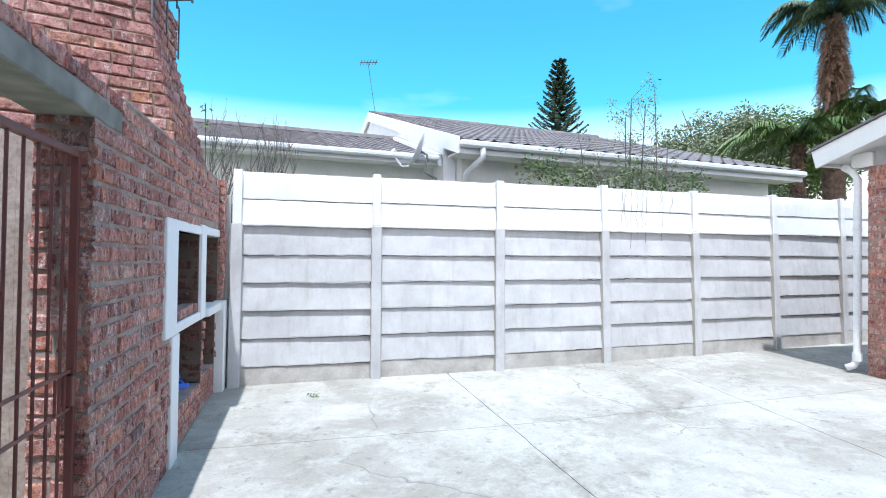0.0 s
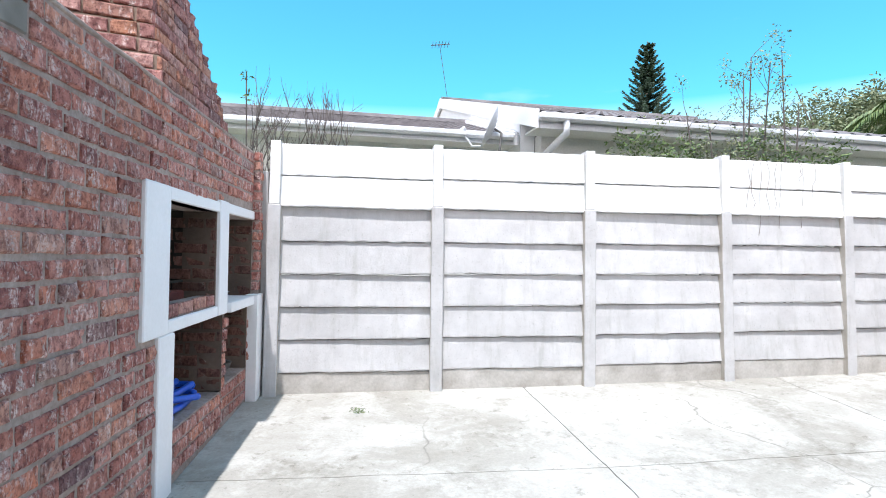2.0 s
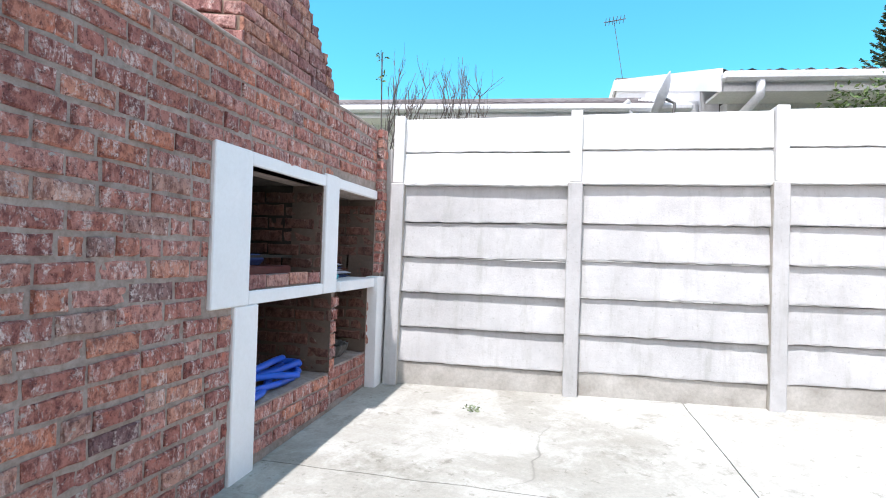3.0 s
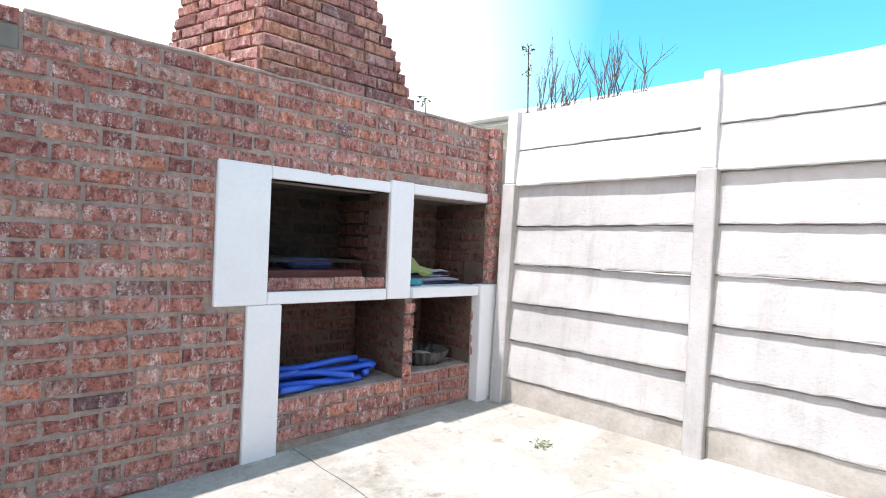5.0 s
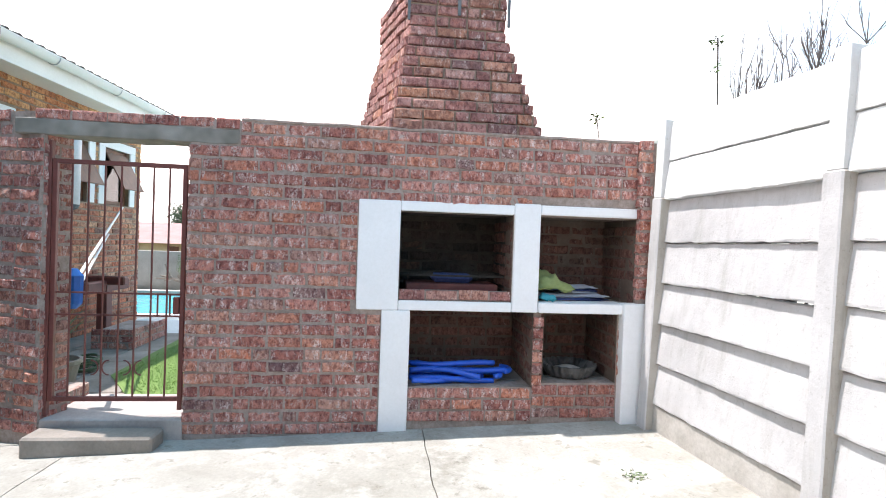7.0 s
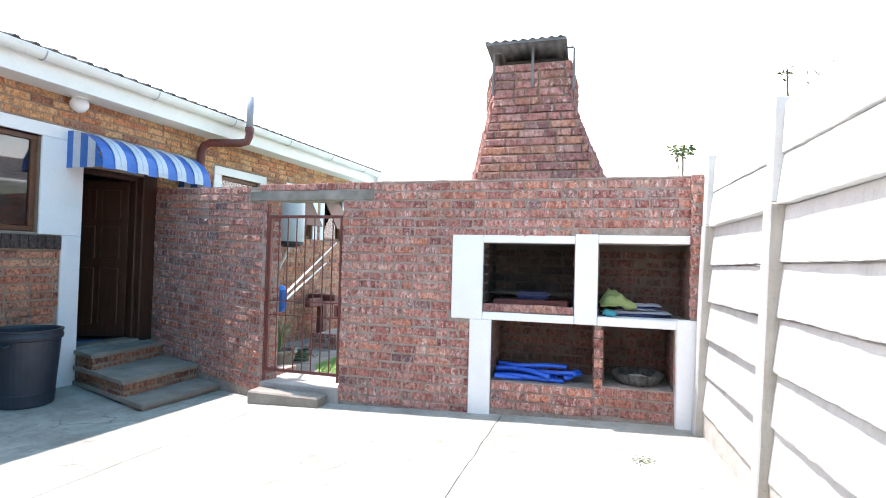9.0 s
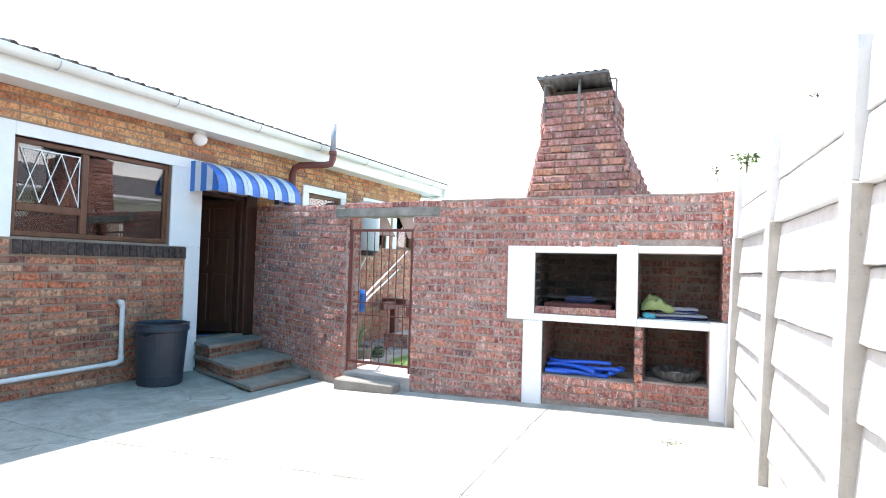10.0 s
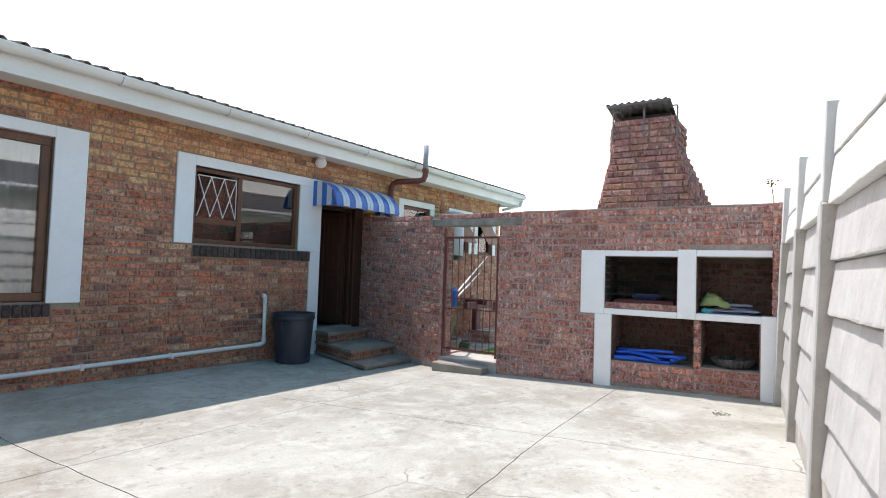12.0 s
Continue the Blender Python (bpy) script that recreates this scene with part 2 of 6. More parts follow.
M_PALMBARK = mottled("palm_bark", (0.09, 0.06, 0.05), (0.21, 0.14, 0.10), 7, 0.95, 30, 0.7)
M_DEADLEAF = mottled("dead_palm_leaf", (0.22, 0.13, 0.09), (0.40, 0.26, 0.18), 5, 0.9, 30, 0.3)


def concrete_floor():
    m, t, b = mat_base("yard_concrete", 0.85)
    big = noise_of(t, 0.55, 6, 0.65, "World", None, 0.6)
    mid = noise_of(t, 2.6, 7, 0.72, "World", None, 0.4)
    col = ramp(t, big, [(0.35, (0.29, 0.27, 0.23)), (0.52, (0.39, 0.375, 0.335)), (0.68, (0.49, 0.478, 0.44))])
    worn = ramp(t, mid, [(0.46, (0, 0, 0)), (0.66, (1, 1, 1))])
    col = mixed(t, worn, col, mixed(t, 0.5, col, (0.63, 0.622, 0.585)))
    dirt = ramp(t, noise_of(t, 1.3, 7, 0.75, "World"), [(0.53, (0, 0, 0)), (0.68, (1, 1, 1))])
    col = mixed(t, dirt, col, mixed(t, 1.0, col, (0.62, 0.60, 0.56), "MULTIPLY"))
    spots = ramp(t, noise_of(t, 11, 5, 0.7, "World"), [(0.60, (0, 0, 0)), (0.66, (1, 1, 1))])
    col = mixed(t, spots, col, mixed(t, 1.0, col, (0.72, 0.71, 0.68), "MULTIPLY"))
    grain = noise_of(t, 45, 4, 0.75, "World")
    col = mixed(t, ramp(t, grain, [(0.35, (0, 0, 0)), (0.75, (1, 1, 1))]), mixed(t, 1.0, col, (0.82, 0.82, 0.82), "MULTIPLY"), col)
    ge = t.nodes.new("ShaderNodeNewGeometry")
    warp = node(t, "TexNoise", Scale=1.1, Detail=4.0)
    t.links.new(ge.outputs["Position"], warp.inputs["Vector"])
    wv = t.nodes.new("ShaderNodeMixRGB")
    wv.blend_type = "ADD"
    wv.inputs[0].default_value = 0.9
    t.links.new(ge.outputs["Position"], wv.inputs[1])
    t.links.new(warp.outputs["Color"], wv.inputs[2])
    vo = node(t, "TexVoronoi", Scale=0.42)
    vo.feature = "DISTANCE_TO_EDGE"
    t.links.new(wv.outputs["Color"], vo.inputs["Vector"])
    line = ramp(t, vo.outputs["Distance"], [(0.0, (1, 1, 1)), (0.0045, (0, 0, 0))])
    gate = ramp(t, noise_of(t, 0.9, 2, 0.5, "World"), [(0.48, (0, 0, 0)), (0.56, (1, 1, 1))])
    crack = mixed(t, 1.0, line, gate, "MULTIPLY")
    col = mixed(t, crack, col, (0.19, 0.18, 0.155))
    t.links.new(col, b.inputs["Base Color"])
    hgt = mixed(t, 0.35, noise_of(t, 60, 4, 0.7, "World"), mid)
    bump(t, b, hgt, 0.35, 0.004)
    return m


M_FLOOR = concrete_floor()


def glass_mat():
    m = bpy.data.materials.new("window_glass")
    m.use_nodes = True
    t = m.node_tree
    t.nodes.clear()
    out = t.nodes.new("ShaderNodeOutputMaterial")
    mix = t.nodes.new("ShaderNodeMixShader")
    fr = node(t, "Fresnel", IOR=2.5)
    tr = t.nodes.new("ShaderNodeBsdfTransparent")
    tr.inputs["Color"].default_value = (0.86, 0.9, 0.9, 1)
    gl = node(t, "BsdfGlossy", Roughness=0.02)
    t.links.new(fr.outputs[0], mix.inputs[0])
    t.links.new(tr.outputs[0], mix.inputs[1])
    t.links.new(gl.outputs[0], mix.inputs[2])
    t.links.new(mix.outputs[0], out.inputs["Surface"])
    return m


M_GLASS = glass_mat()


def water_mat():
    m, t, b = mat_base("pool_water", 0.08)
    b.inputs["Base Color"].default_value = (0.10, 0.48, 0.58, 1)
    bump(t, b, noise_of(t, 5, 3, 0.5, "World"), 0.2, 0.02)
    return m


M_WATER = water_mat()


def leaf_mat(name, a, b_, c):
    m, t, b = mat_base(name, 0.6)
    t.links.new(ramp(t, piece_random(t), [(0, a), (0.6, b_), (1, c)]), b.inputs["Base Color"])
    return m


M_BLADE = leaf_mat("grass_blade", (0.15, 0.29, 0.06), (0.20, 0.36, 0.09), (0.27, 0.42, 0.14))
M_TURF = mottled("green_turf", (0.12, 0.20, 0.05), (0.19, 0.29, 0.08), 6, 0.95, 80, 0.8)


# ---- mesh helpers ----
def thing(name, m=None, label="", category="", group="", kind=""):
    ob = new(name)
    if m is not None:
        ob.matrix_world = m
    return tagged(ob, label, category, group, kind)


def finish(me, material, smooth=False):
    for q in (material if isinstance(material, (list, tuple)) else [material]):
        me.materials.append(q)
    if smooth:
        me.polygons.foreach_set("use_smooth", [True] * len(me.polygons))
    return me


def part(name, bm, material, parent=None, label="", smooth=False, **tags):
    me = bpy.data.meshes.new(name)
    bmesh.ops.recalc_face_normals(bm, faces=bm.faces)
    bm.to_mesh(me)
    bm.free()
    finish(me, material, smooth)
    ob = new(name, me)
    if parent is not None:
        ob.parent = parent
    return tagged(ob, label, **tags)


def add_box(bm, lo, hi, bevel=0.0, m=None):
    r = bmesh.ops.create_cube(bm, size=1.0)
    vs = r["verts"]
    c = [(a + b) / 2 for a, b in zip(lo, hi)]
    d = [abs(b - a) for a, b in zip(lo, hi)]
    bmesh.ops.transform(bm, verts=vs, matrix=Matrix.Translation(c) @ Matrix.Diagonal((*d, 1)))
    if bevel:
        es = list({e for v in vs for e in v.link_edges})
        g = bmesh.ops.bevel(bm, geom=es, offset=bevel, segments=1, affect="EDGES", profile=0.5)
        vs = list({v for f in g["faces"] for v in f.verts} | {v for v in vs if v.is_valid})
    if m is not None:
        bmesh.ops.transform(bm, verts=list(vs), matrix=m)
    return vs


def box(lo, hi, bevel=0.0, m=None):
    bm = bmesh.new()
    add_box(bm, lo, hi, bevel, m)
    return bm


def add_tube(bm, pts, radius, sides=10, caps=True, radii=None):
    pts = [Vector(p) for p in pts]
    rings = []
    up = None
    for k, p in enumerate(pts):
        d = (pts[min(k + 1, len(pts) - 1)] - pts[max(k - 1, 0)]).normalized()
        if up is None:
            up = d.orthogonal().normalized()
        else:
            up = (up - d * up.dot(d)).normalized()
        side = d.cross(up)
        r = radii[k] if radii else radius
        rings.append([bm.verts.new(p + (up * math.cos(a) + side * math.sin(a)) * r) for a in (2 * math.pi * j / sides for j in range(sides))])
    for a, b in zip(rings, rings[1:]):
        for j in range(sides):
            bm.faces.new((a[j], a[(j + 1) % sides], b[(j + 1) % sides], b[j]))
    if caps:
        bm.faces.new(rings[0][::-1])
        bm.faces.new(rings[-1])
    return bm


def tube(pts, radius, sides=10, radii=None):
    return add_tube(bmesh.new(), pts, radius, sides, True, radii)


def add_lathe(bm, profile, sides=24, m=None):
    rings = []
    for r, z in profile:
        rings.append([bm.verts.new((r * math.cos(2 * math.pi * k / sides), r * math.sin(2 * math.pi * k / sides), z)) for k in range(sides)])
    for a, b in zip(rings, rings[1:]):
        for k in range(sides):
            bm.faces.new((a[k], a[(k + 1) % sides], b[(k + 1) % sides], b[k]))
    if profile[0][0] > 0.001:
        bm.faces.new(rings[0][::-1])
    if profile[-1][0] > 0.001:
        bm.faces.new(rings[-1])
    if m is not None:
        bmesh.ops.transform(bm, verts=[v for q in rings for v in q], matrix=m)
    return bm


def prism(poly, z0, z1):
    """An upright prism over a plan polygon."""
    bm = bmesh.new()
    a = [bm.verts.new((x, y, z0)) for x, y in poly]
    b = [bm.verts.new((x, y, z1)) for x, y in poly]
    n = len(poly)
    for k in range(n):
        bm.faces.new((a[k], a[(k + 1) % n], b[(k + 1) % n], b[k]))
    bm.faces.new(a[::-1])
    bm.faces.new(b)
    return bm


def wall_boxes(bm, u0, u1, z0, z1, w0, w1, holes):
    """A wall slab in its own frame (u along, w out, z up) with rectangular holes through it."""
    us = sorted({u0, u1, *[h[k] for h in holes for k in (0, 1) if u0 < h[k] < u1]})
    for a, b in zip(us, us[1:]):
        mid = (a + b) / 2
        cuts = sorted([(h[2], h[3]) for h in holes if h[0] < mid < h[1]])
        z = z0
        for lo, hi in cuts:
            if lo > z + 1e-4:
                add_box(bm, (a, w0, z), (b, w1, lo))
            z = max(z, hi)
        if z < z1 - 1e-4:
            add_box(bm, (a, w0, z), (b, w1, z1))
    return bm


BRICK_MESHES = {}


def brick_meshes(material, count=12):
    """Worn brick shapes, one unit in size: u 0..1, w 0..1 (out), z 0..1."""
    key = material.name
    if key in BRICK_MESHES:
        return BRICK_MESHES[key]
    made = []
    for k in range(count):
        rnd = random.Random(100 + k)
        vs, fs = [], []
        rim = ((0, 0), (0.3, 0), (0.68, 0), (1, 0), (1, 0.5), (1, 1), (0.72, 1), (0.34, 1), (0, 1), (0, 0.5))
        n = len(rim)
        wob = [(rnd.uniform(-0.012, 0.012), rnd.uniform(-0.06, 0.06)) for _ in rim]
        for w, ins in ((0.0, 0.0), (0.68, 0.0), (1.0, 1.0)):
            for (cu, cz), (ju, jz) in zip(rim, wob):
                iu = ins * 0.03 * rnd.uniform(0.3, 2.2)
                iz = ins * 0.09 * rnd.uniform(0.3, 2.0)
                vs.append((cu + (iu if cu == 0 else -iu if cu == 1 else 0) + ju * (1 if w else 0), w + (rnd.uniform(-0.30, 0.04) if w == 1 else 0), cz + (iz if cz == 0 else -iz if cz == 1 else 0) + jz * (1 if w else 0)))
        for r in (0, n):
            for j in range(n):
                fs.append((r + j, r + (j + 1) % n, r + n + (j + 1) % n, r + n + j))
        q = 2 * n
        fs += [(q, q + 1, q + 8, q + 9), (q + 1, q + 2, q + 7, q + 8)[:3] + (q + 8,), (q + 2, q + 3, q + 4, q + 6), (q + 4, q + 5, q + 6), (q + 2, q + 6, q + 7)]
        fs[-4] = (q + 1, q + 2, q + 7, q + 8)
        me = bpy.data.meshes.new("brick")
        me.from_pydata(vs, [], fs)
        me.update()
        made.append(finish(me, material))
    BRICK_MESHES[key] = made
    return made


def lay_bricks(parent, m, u0, u1, z0, z1, holes, material, near=None, proud=0.012, course=0.085, length=0.232, height=0.068, gap=0.014, headers=0.12, seed=1, level=None, limit=300):
    """Bricks on a wall face. m: frame with u along x, w out along y. near(u, z): bricks built as pieces of their own; the rest is one mesh."""
    rnd = random.Random(seed)
    meshes = brick_meshes(material)
    vs, fs, made = [], [], 0
    rows = int((z1 - z0) / course + 0.5)
    for r in range(rows):
        z = z0 + r * course + (course - height) / 2
        u = u0 - (length / 2 if r % 2 else 0) - rnd.uniform(0, 0.03)
        while u < u1:
            ln = (length - gap) * rnd.uniform(0.97, 1.03)
            if rnd.random() < (headers(u, z) if callable(headers) else headers):
                ln = rnd.uniform(0.085, 0.125)
            a, b = max(u, u0 + 0.002), min(u + ln, u1 - 0.002)
            u += ln + gap
            spans = [(a, b)]
            for h in holes:
                if z + height > h[2] + 0.02 and z < h[3] - 0.02:
                    out = []
                    for p, q in spans:
                        if q <= h[0] or p >= h[1]:
                            out.append((p, q))
                        else:
                            out += [(p, h[0] - 0.003)] if p < h[0] else []
                            out += [(h[1] + 0.003, q)] if q > h[1] else []
                    spans = out
            for p, q in spans:
                if q - p < 0.03:
                    continue
                zz = z + rnd.uniform(-0.003, 0.003) + (level(p) if level else 0)
                tall = height * rnd.uniform(0.95, 1.05)
                out_by = proud * rnd.uniform(0.45, 1.5)
                src = rnd.choice(meshes)
                local = Matrix.Translation((p, -0.02, zz)) @ Matrix.Rotation(rnd.uniform(-0.008, 0.008), 4, "Y") @ Matrix.Diagonal((q - p, 0.02 + out_by, tall, 1))
                if near and made < limit and near((p + q) / 2, zz):
                    ob = new("brick", src)
                    ob.parent = parent
                    ob.matrix_local = m @ local
                    made += 1
                else:
                    k = len(vs)
                    full = m @ local
                    vs += [full @ v.co for v in src.vertices]
                    fs += [tuple(k + j for j in f.vertices) for f in src.polygons]
    if vs:
        me = bpy.data.meshes.new("brickwork")
        me.from_pydata(vs, [], fs)
        me.update()
        ob = new("brickwork", finish(me, material))
        ob.parent = parent
        tagged(ob, kind="stuff")


def frame_of(origin, along):
    """A wall's frame: u along a direction in the plan, w to its left, z up."""
    u = Vector((along[0], along[1], 0)).normalized()
    w = Vector((-u.y, u.x, 0))
    return Matrix(((u.x, w.x, 0, origin[0]), (u.y, w.y, 0, origin[1]), (0, 0, 1, origin[2]), (0, 0, 0, 1)))


# ---- ground and yard ----
def floor_z(x, y):
    if y > 0.9:
        return 0.01 * x + 0.038 * (y - 3.93)
    return 0.01 * x + 0.038 * (0.9 - 3.93) + 0.022 * (0.9 - y)


ground = part("ground", box((-900, -900, -0.9), (900, 900, -0.28)), M_GRASS, label="flat ground that reaches the horizon", kind="structure", category="ground")

yard = thing("pavement", None, "cracked pale concrete yard slabs with open joints", "pavement", kind="structure")


def joint_x(k, y):
    return (-0.02, 2.49 - 0.05 * (y - 4.6), 4.88 + 0.04 * (y - 1.5), 8.2, 11.2)[k]


def joint_y(k, x):
    return (-1.6, 1.87 - 0.02 * (x - 4.9), 4.24 + 0.055 * max(0.0, x - 2.5), 7.3)[k]


def slab(xa, xb, ya, yb):
    """One cast slab between two joints each way, with slightly ragged edges."""
    bm = bmesh.new()
    nx, ny, g = 22, 22, 0.0035
    top = []
    for j in range(ny + 1):
        row = []
        for i in range(nx + 1):
            x, y = xa(0), ya(0)
            for _ in range(3):
                x0, x1, y0, y1 = xa(y), xb(y), ya(x), yb(x)
                x = x0 + g + (x1 - x0 - 2 * g) * i / nx
                y = y0 + g + (y1 - y0 - 2 * g) * j / ny
            wob = 0.007 * noise.noise((x * 7, y * 7, 0)) if 0 < i < nx and 0 < j < ny else 0
            if i in (0, nx):
                x += 0.012 * noise.noise((x * 2.1, y * 4.1, 5)) + 0.004 * noise.noise((x, y * 17, 2))
            if j in (0, ny):
                y += 0.016 * noise.noise((x * 4.1, y * 2.1, 9)) + 0.004 * noise.noise((x * 17, y, 3))
            row.append(bm.verts.new((x, y, floor_z(x, y) + wob * 0.4)))
        top.append(row)
    for j in range(ny):
        for i in range(nx):
            bm.faces.new((top[j][i], top[j][i + 1], top[j + 1][i + 1], top[j + 1][i]))
    ring = [top[0][i] for i in range(nx + 1)] + [top[j][nx] for j in range(1, ny + 1)] + [top[ny][i] for i in range(nx - 1, -1, -1)] + [top[j][0] for j in range(ny - 1, 0, -1)]
    low = [bm.verts.new((v.co.x, v.co.y, v.co.z - 0.12)) for v in ring]
    n = len(ring)
    for k in range(n):
        bm.faces.new((ring[k], low[k], low[(k + 1) % n], ring[(k + 1) % n]))
    part("slab", bm, M_FLOOR, yard)


for i in range(4):
    for j in range(3):
        slab(functools.partial(joint_x, i), functools.partial(joint_x, i + 1), functools.partial(joint_y, j), functools.partial(joint_y, j + 1))
slab(lambda y: -0.95, lambda y: -0.024, lambda x: -1.6, lambda x: 1.75)
part("joint_bed", box((-0.9, -1.6, -0.5), (11.2, 7.3, -0.27)), M_FOOT, yard)

# ---- the brick wall with the barbecue built into it ----
bwall = thing("wall_west", None, "old red brick garden wall with a braai built into it", "wall", kind="structure")


def worn_block(lo, hi):
    """A cast block with hand-worn, uneven edges."""
    bm = box(lo, hi, 0.006)
    long_edges = [e for e in bm.edges if (e.verts[0].co - e.verts[1].co).length > 0.5]
    bmesh.ops.subdivide_edges(bm, edges=long_edges, cuts=24, use_grid_fill=True)
    for v in bm.verts:
        v.co.z += 0.010 * noise.noise((v.co.x * 6, v.co.y * 6, 4))
        v.co.y += 0.003 * noise.noise((v.co.x * 8, v.co.y * 5, 2)) if v.co.y > -0.1 else 0
    return bm


def in_wall(bm):
    """From the wall's own frame (u along y, w out along +x) into the world."""
    bmesh.ops.transform(bm, verts=bm.verts, matrix=Matrix(((0, 1, 0, 0), (1, 0, 0, 0), (0, 0, 1, 0), (0, 0, 0, 1))))
    return bm


YW = Matrix(((0, 1, 0, 0), (1, 0, 0, 0), (0, 0, 1, 0), (0, 0, 0, 1)))
FIRE = (4.04, 4.86, 0.94, 1.575)
PREP = (5.06, 5.80, 0.94, 1.58)
WOODBAY = (4.125, 5.035, 0.32, 0.87)
ASHBAY = (5.115, 5.68, 0.35, 0.87)
GATE = (1.68, 2.60, 0.10, 1.985)
HOLES = [FIRE, PREP, WOODBAY, ASHBAY]
TOP = 2.145
bm = wall_boxes(bmesh.new(), 2.60, 5.80, -0.35, TOP, -0.22, 0.0, [FIRE, PREP, (4.125, 5.035, -0.4, 0.87), (5.115, 5.68, -0.4, 0.87), (5.035, 5.115, -0.4, 0.87)])
part("core", in_wall(bm), M_MORTAR, bwall)
bm = wall_boxes(bmesh.new(), 1.66, 2.60, -0.35, TOP, -0.22, 0.0, [(1.68, 2.60, 0.05, TOP)])
part("core", in_wall(bm), M_MORTAR, bwall)
part("lintel", in_wall(worn_block((1.50, -0.224, 1.98), (2.92, 0.006, 2.083))), M_LINTEL, bwall, "grey concrete lintel")
face_holes = HOLES + [(3.74, 5.06, 0.865, 1.65), (5.0, 5.81, 0.865, 1.66), (3.92, 4.13, -1, 0.87), (1.3, 2.592, -1, 2.2), (2.5, 2.93, 1.975, 2.3), (4.12, 5.7, -1, 0.40)]
part("plinth", in_wall(box((2.61, -0.02, -0.3), (3.9, 0.012, -0.015), 0.004)), M_MORTAR, bwall)
for a, b, top in ((4.125, 5.04, 0.315), (5.04, 5.69, 0.345)):
    part("core", in_wall(box((a, -0.2, -0.3), (b, -0.012, top))), M_MORTAR, bwall)
lay_bricks(bwall, YW, 4.13, 5.04, 0.06, 0.315, [], M_BRICK, lambda u, z: True, proud=0.003, seed=8, headers=0.05)
lay_bricks(bwall, YW, 5.045, 5.69, 0.085, 0.345, [], M_BRICK, lambda u, z: True, proud=0.003, seed=9, headers=0.05)
lay_bricks(bwall, YW, 2.59, 5.80, -0.025, TOP + 0.02, face_holes, M_BRICK, lambda u, z: u < 4.3, seed=3, headers=lambda u, z: 0.55 if z > 1.6 and u > 3.7 else 0.15, course=0.0868, height=0.068, gap=0.014, proud=0.014)
part("core", in_wall(box((1.66, -0.2, 2.084), (2.92, -0.004, 2.142))), M_MORTAR, bwall)
lay_bricks(bwall, YW, 1.62, 2.92, 2.078, 2.16, [], M_BRICK, lambda u, z: True, seed=31, headers=0.3)
# gate jamb, its top and the rear face
JAMB = Matrix(((1, 0, 0, -0.22), (0, -1, 0, 2.60), (0, 0, 1, 0), (0, 0, 0, 1)))
lay_bricks(bwall, JAMB, 0.0, 0.22, 0.06, 1.985, [], M_BRICK, lambda u, z: True, seed=4, headers=0.3)
BACK = Matrix(((0, -1, 0, -0.22), (-1, 0, 0, 0), (0, 0, 1, 0), (0, 0, 0, 1)))
lay_bricks(bwall, BACK, -3.6, -2.60, -0.1, TOP, [], M_BRICK, seed=5)
# rough mortar capping
bm = worn_block((2.93, -0.235, TOP - 0.004), (5.80, 0.008, TOP + 0.018))
part("capping", in_wall(bm), M_MORTAR, bwall)
# the pier at the fence
part("core", box((-0.24, 5.80, -0.3), (0.055, 5.905, 2.145)), M_MORTAR, bwall)
PIER = Matrix(((1, 0, 0, 0), (0, -1, 0, 5.80), (0, 0, 1, 0), (0, 0, 0, 1)))
lay_bricks(bwall, PIER, 0.0, 0.06, 0.98, 2.15, [], M_BRICK, lambda u, z: True, seed=6, headers=1.0)
lay_bricks(bwall, Matrix(((0, 1, 0, 0.055), (1, 0, 0, 0), (0, 0, 1, 0), (0, 0, 0, 1))), 5.80, 5.905, 0.98, 2.15, [], M_BRICK, lambda u, z: True, seed=7, headers=1.0)

# the slanting stretch between the house and the gate
A, B = (-0.78, -0.60), (0.0, 1.68)
SLANT = frame_of((A[0], A[1], 0), (B[0] - A[0], B[1] - A[1]))
SL = math.hypot(B[0] - A[0], B[1] - A[1])
SLW = SLANT @ Matrix.Diagonal((1, -1, 1, 1))


def slant_top(u):
    return 0.12 * (1 - u / SL)


bm = bmesh.new()
for k in range(6):
    a, b = SL * k / 6, SL * (k + 1) / 6
    add_box(bm, (a, -0.22, -0.35), (b, 0.0, 2.125 + slant_top((a + b) / 2)))
bmesh.ops.transform(bm, verts=bm.verts, matrix=SLW)
part("core", bm, M_MORTAR, bwall)
lay_bricks(bwall, SLW, 0.0, SL, -0.03, 2.125, [(SL - 0.23, SL, 1.96, 2.09)], M_BRICK, lambda u, z: u > 1.9, seed=12, level=lambda u: slant_top(u), headers=0.2, limit=90, course=0.0862, height=0.067, gap=0.014, proud=0.014)

lay_bricks(bwall, SLW @ Matrix(((0, 1, 0, SL), (1, 0, 0, -0.22), (0, 0, 1, 0), (0, 0, 0, 1))), 0.0, 0.22, 0.06, 1.98, [], M_BRICK, lambda u, z: True, seed=13, headers=0.3, proud=0.008)

# barbecue recesses behind the wall face
braai = thing("braai", None, "built-in brick braai with white painted surround and open bays", "barbecue")


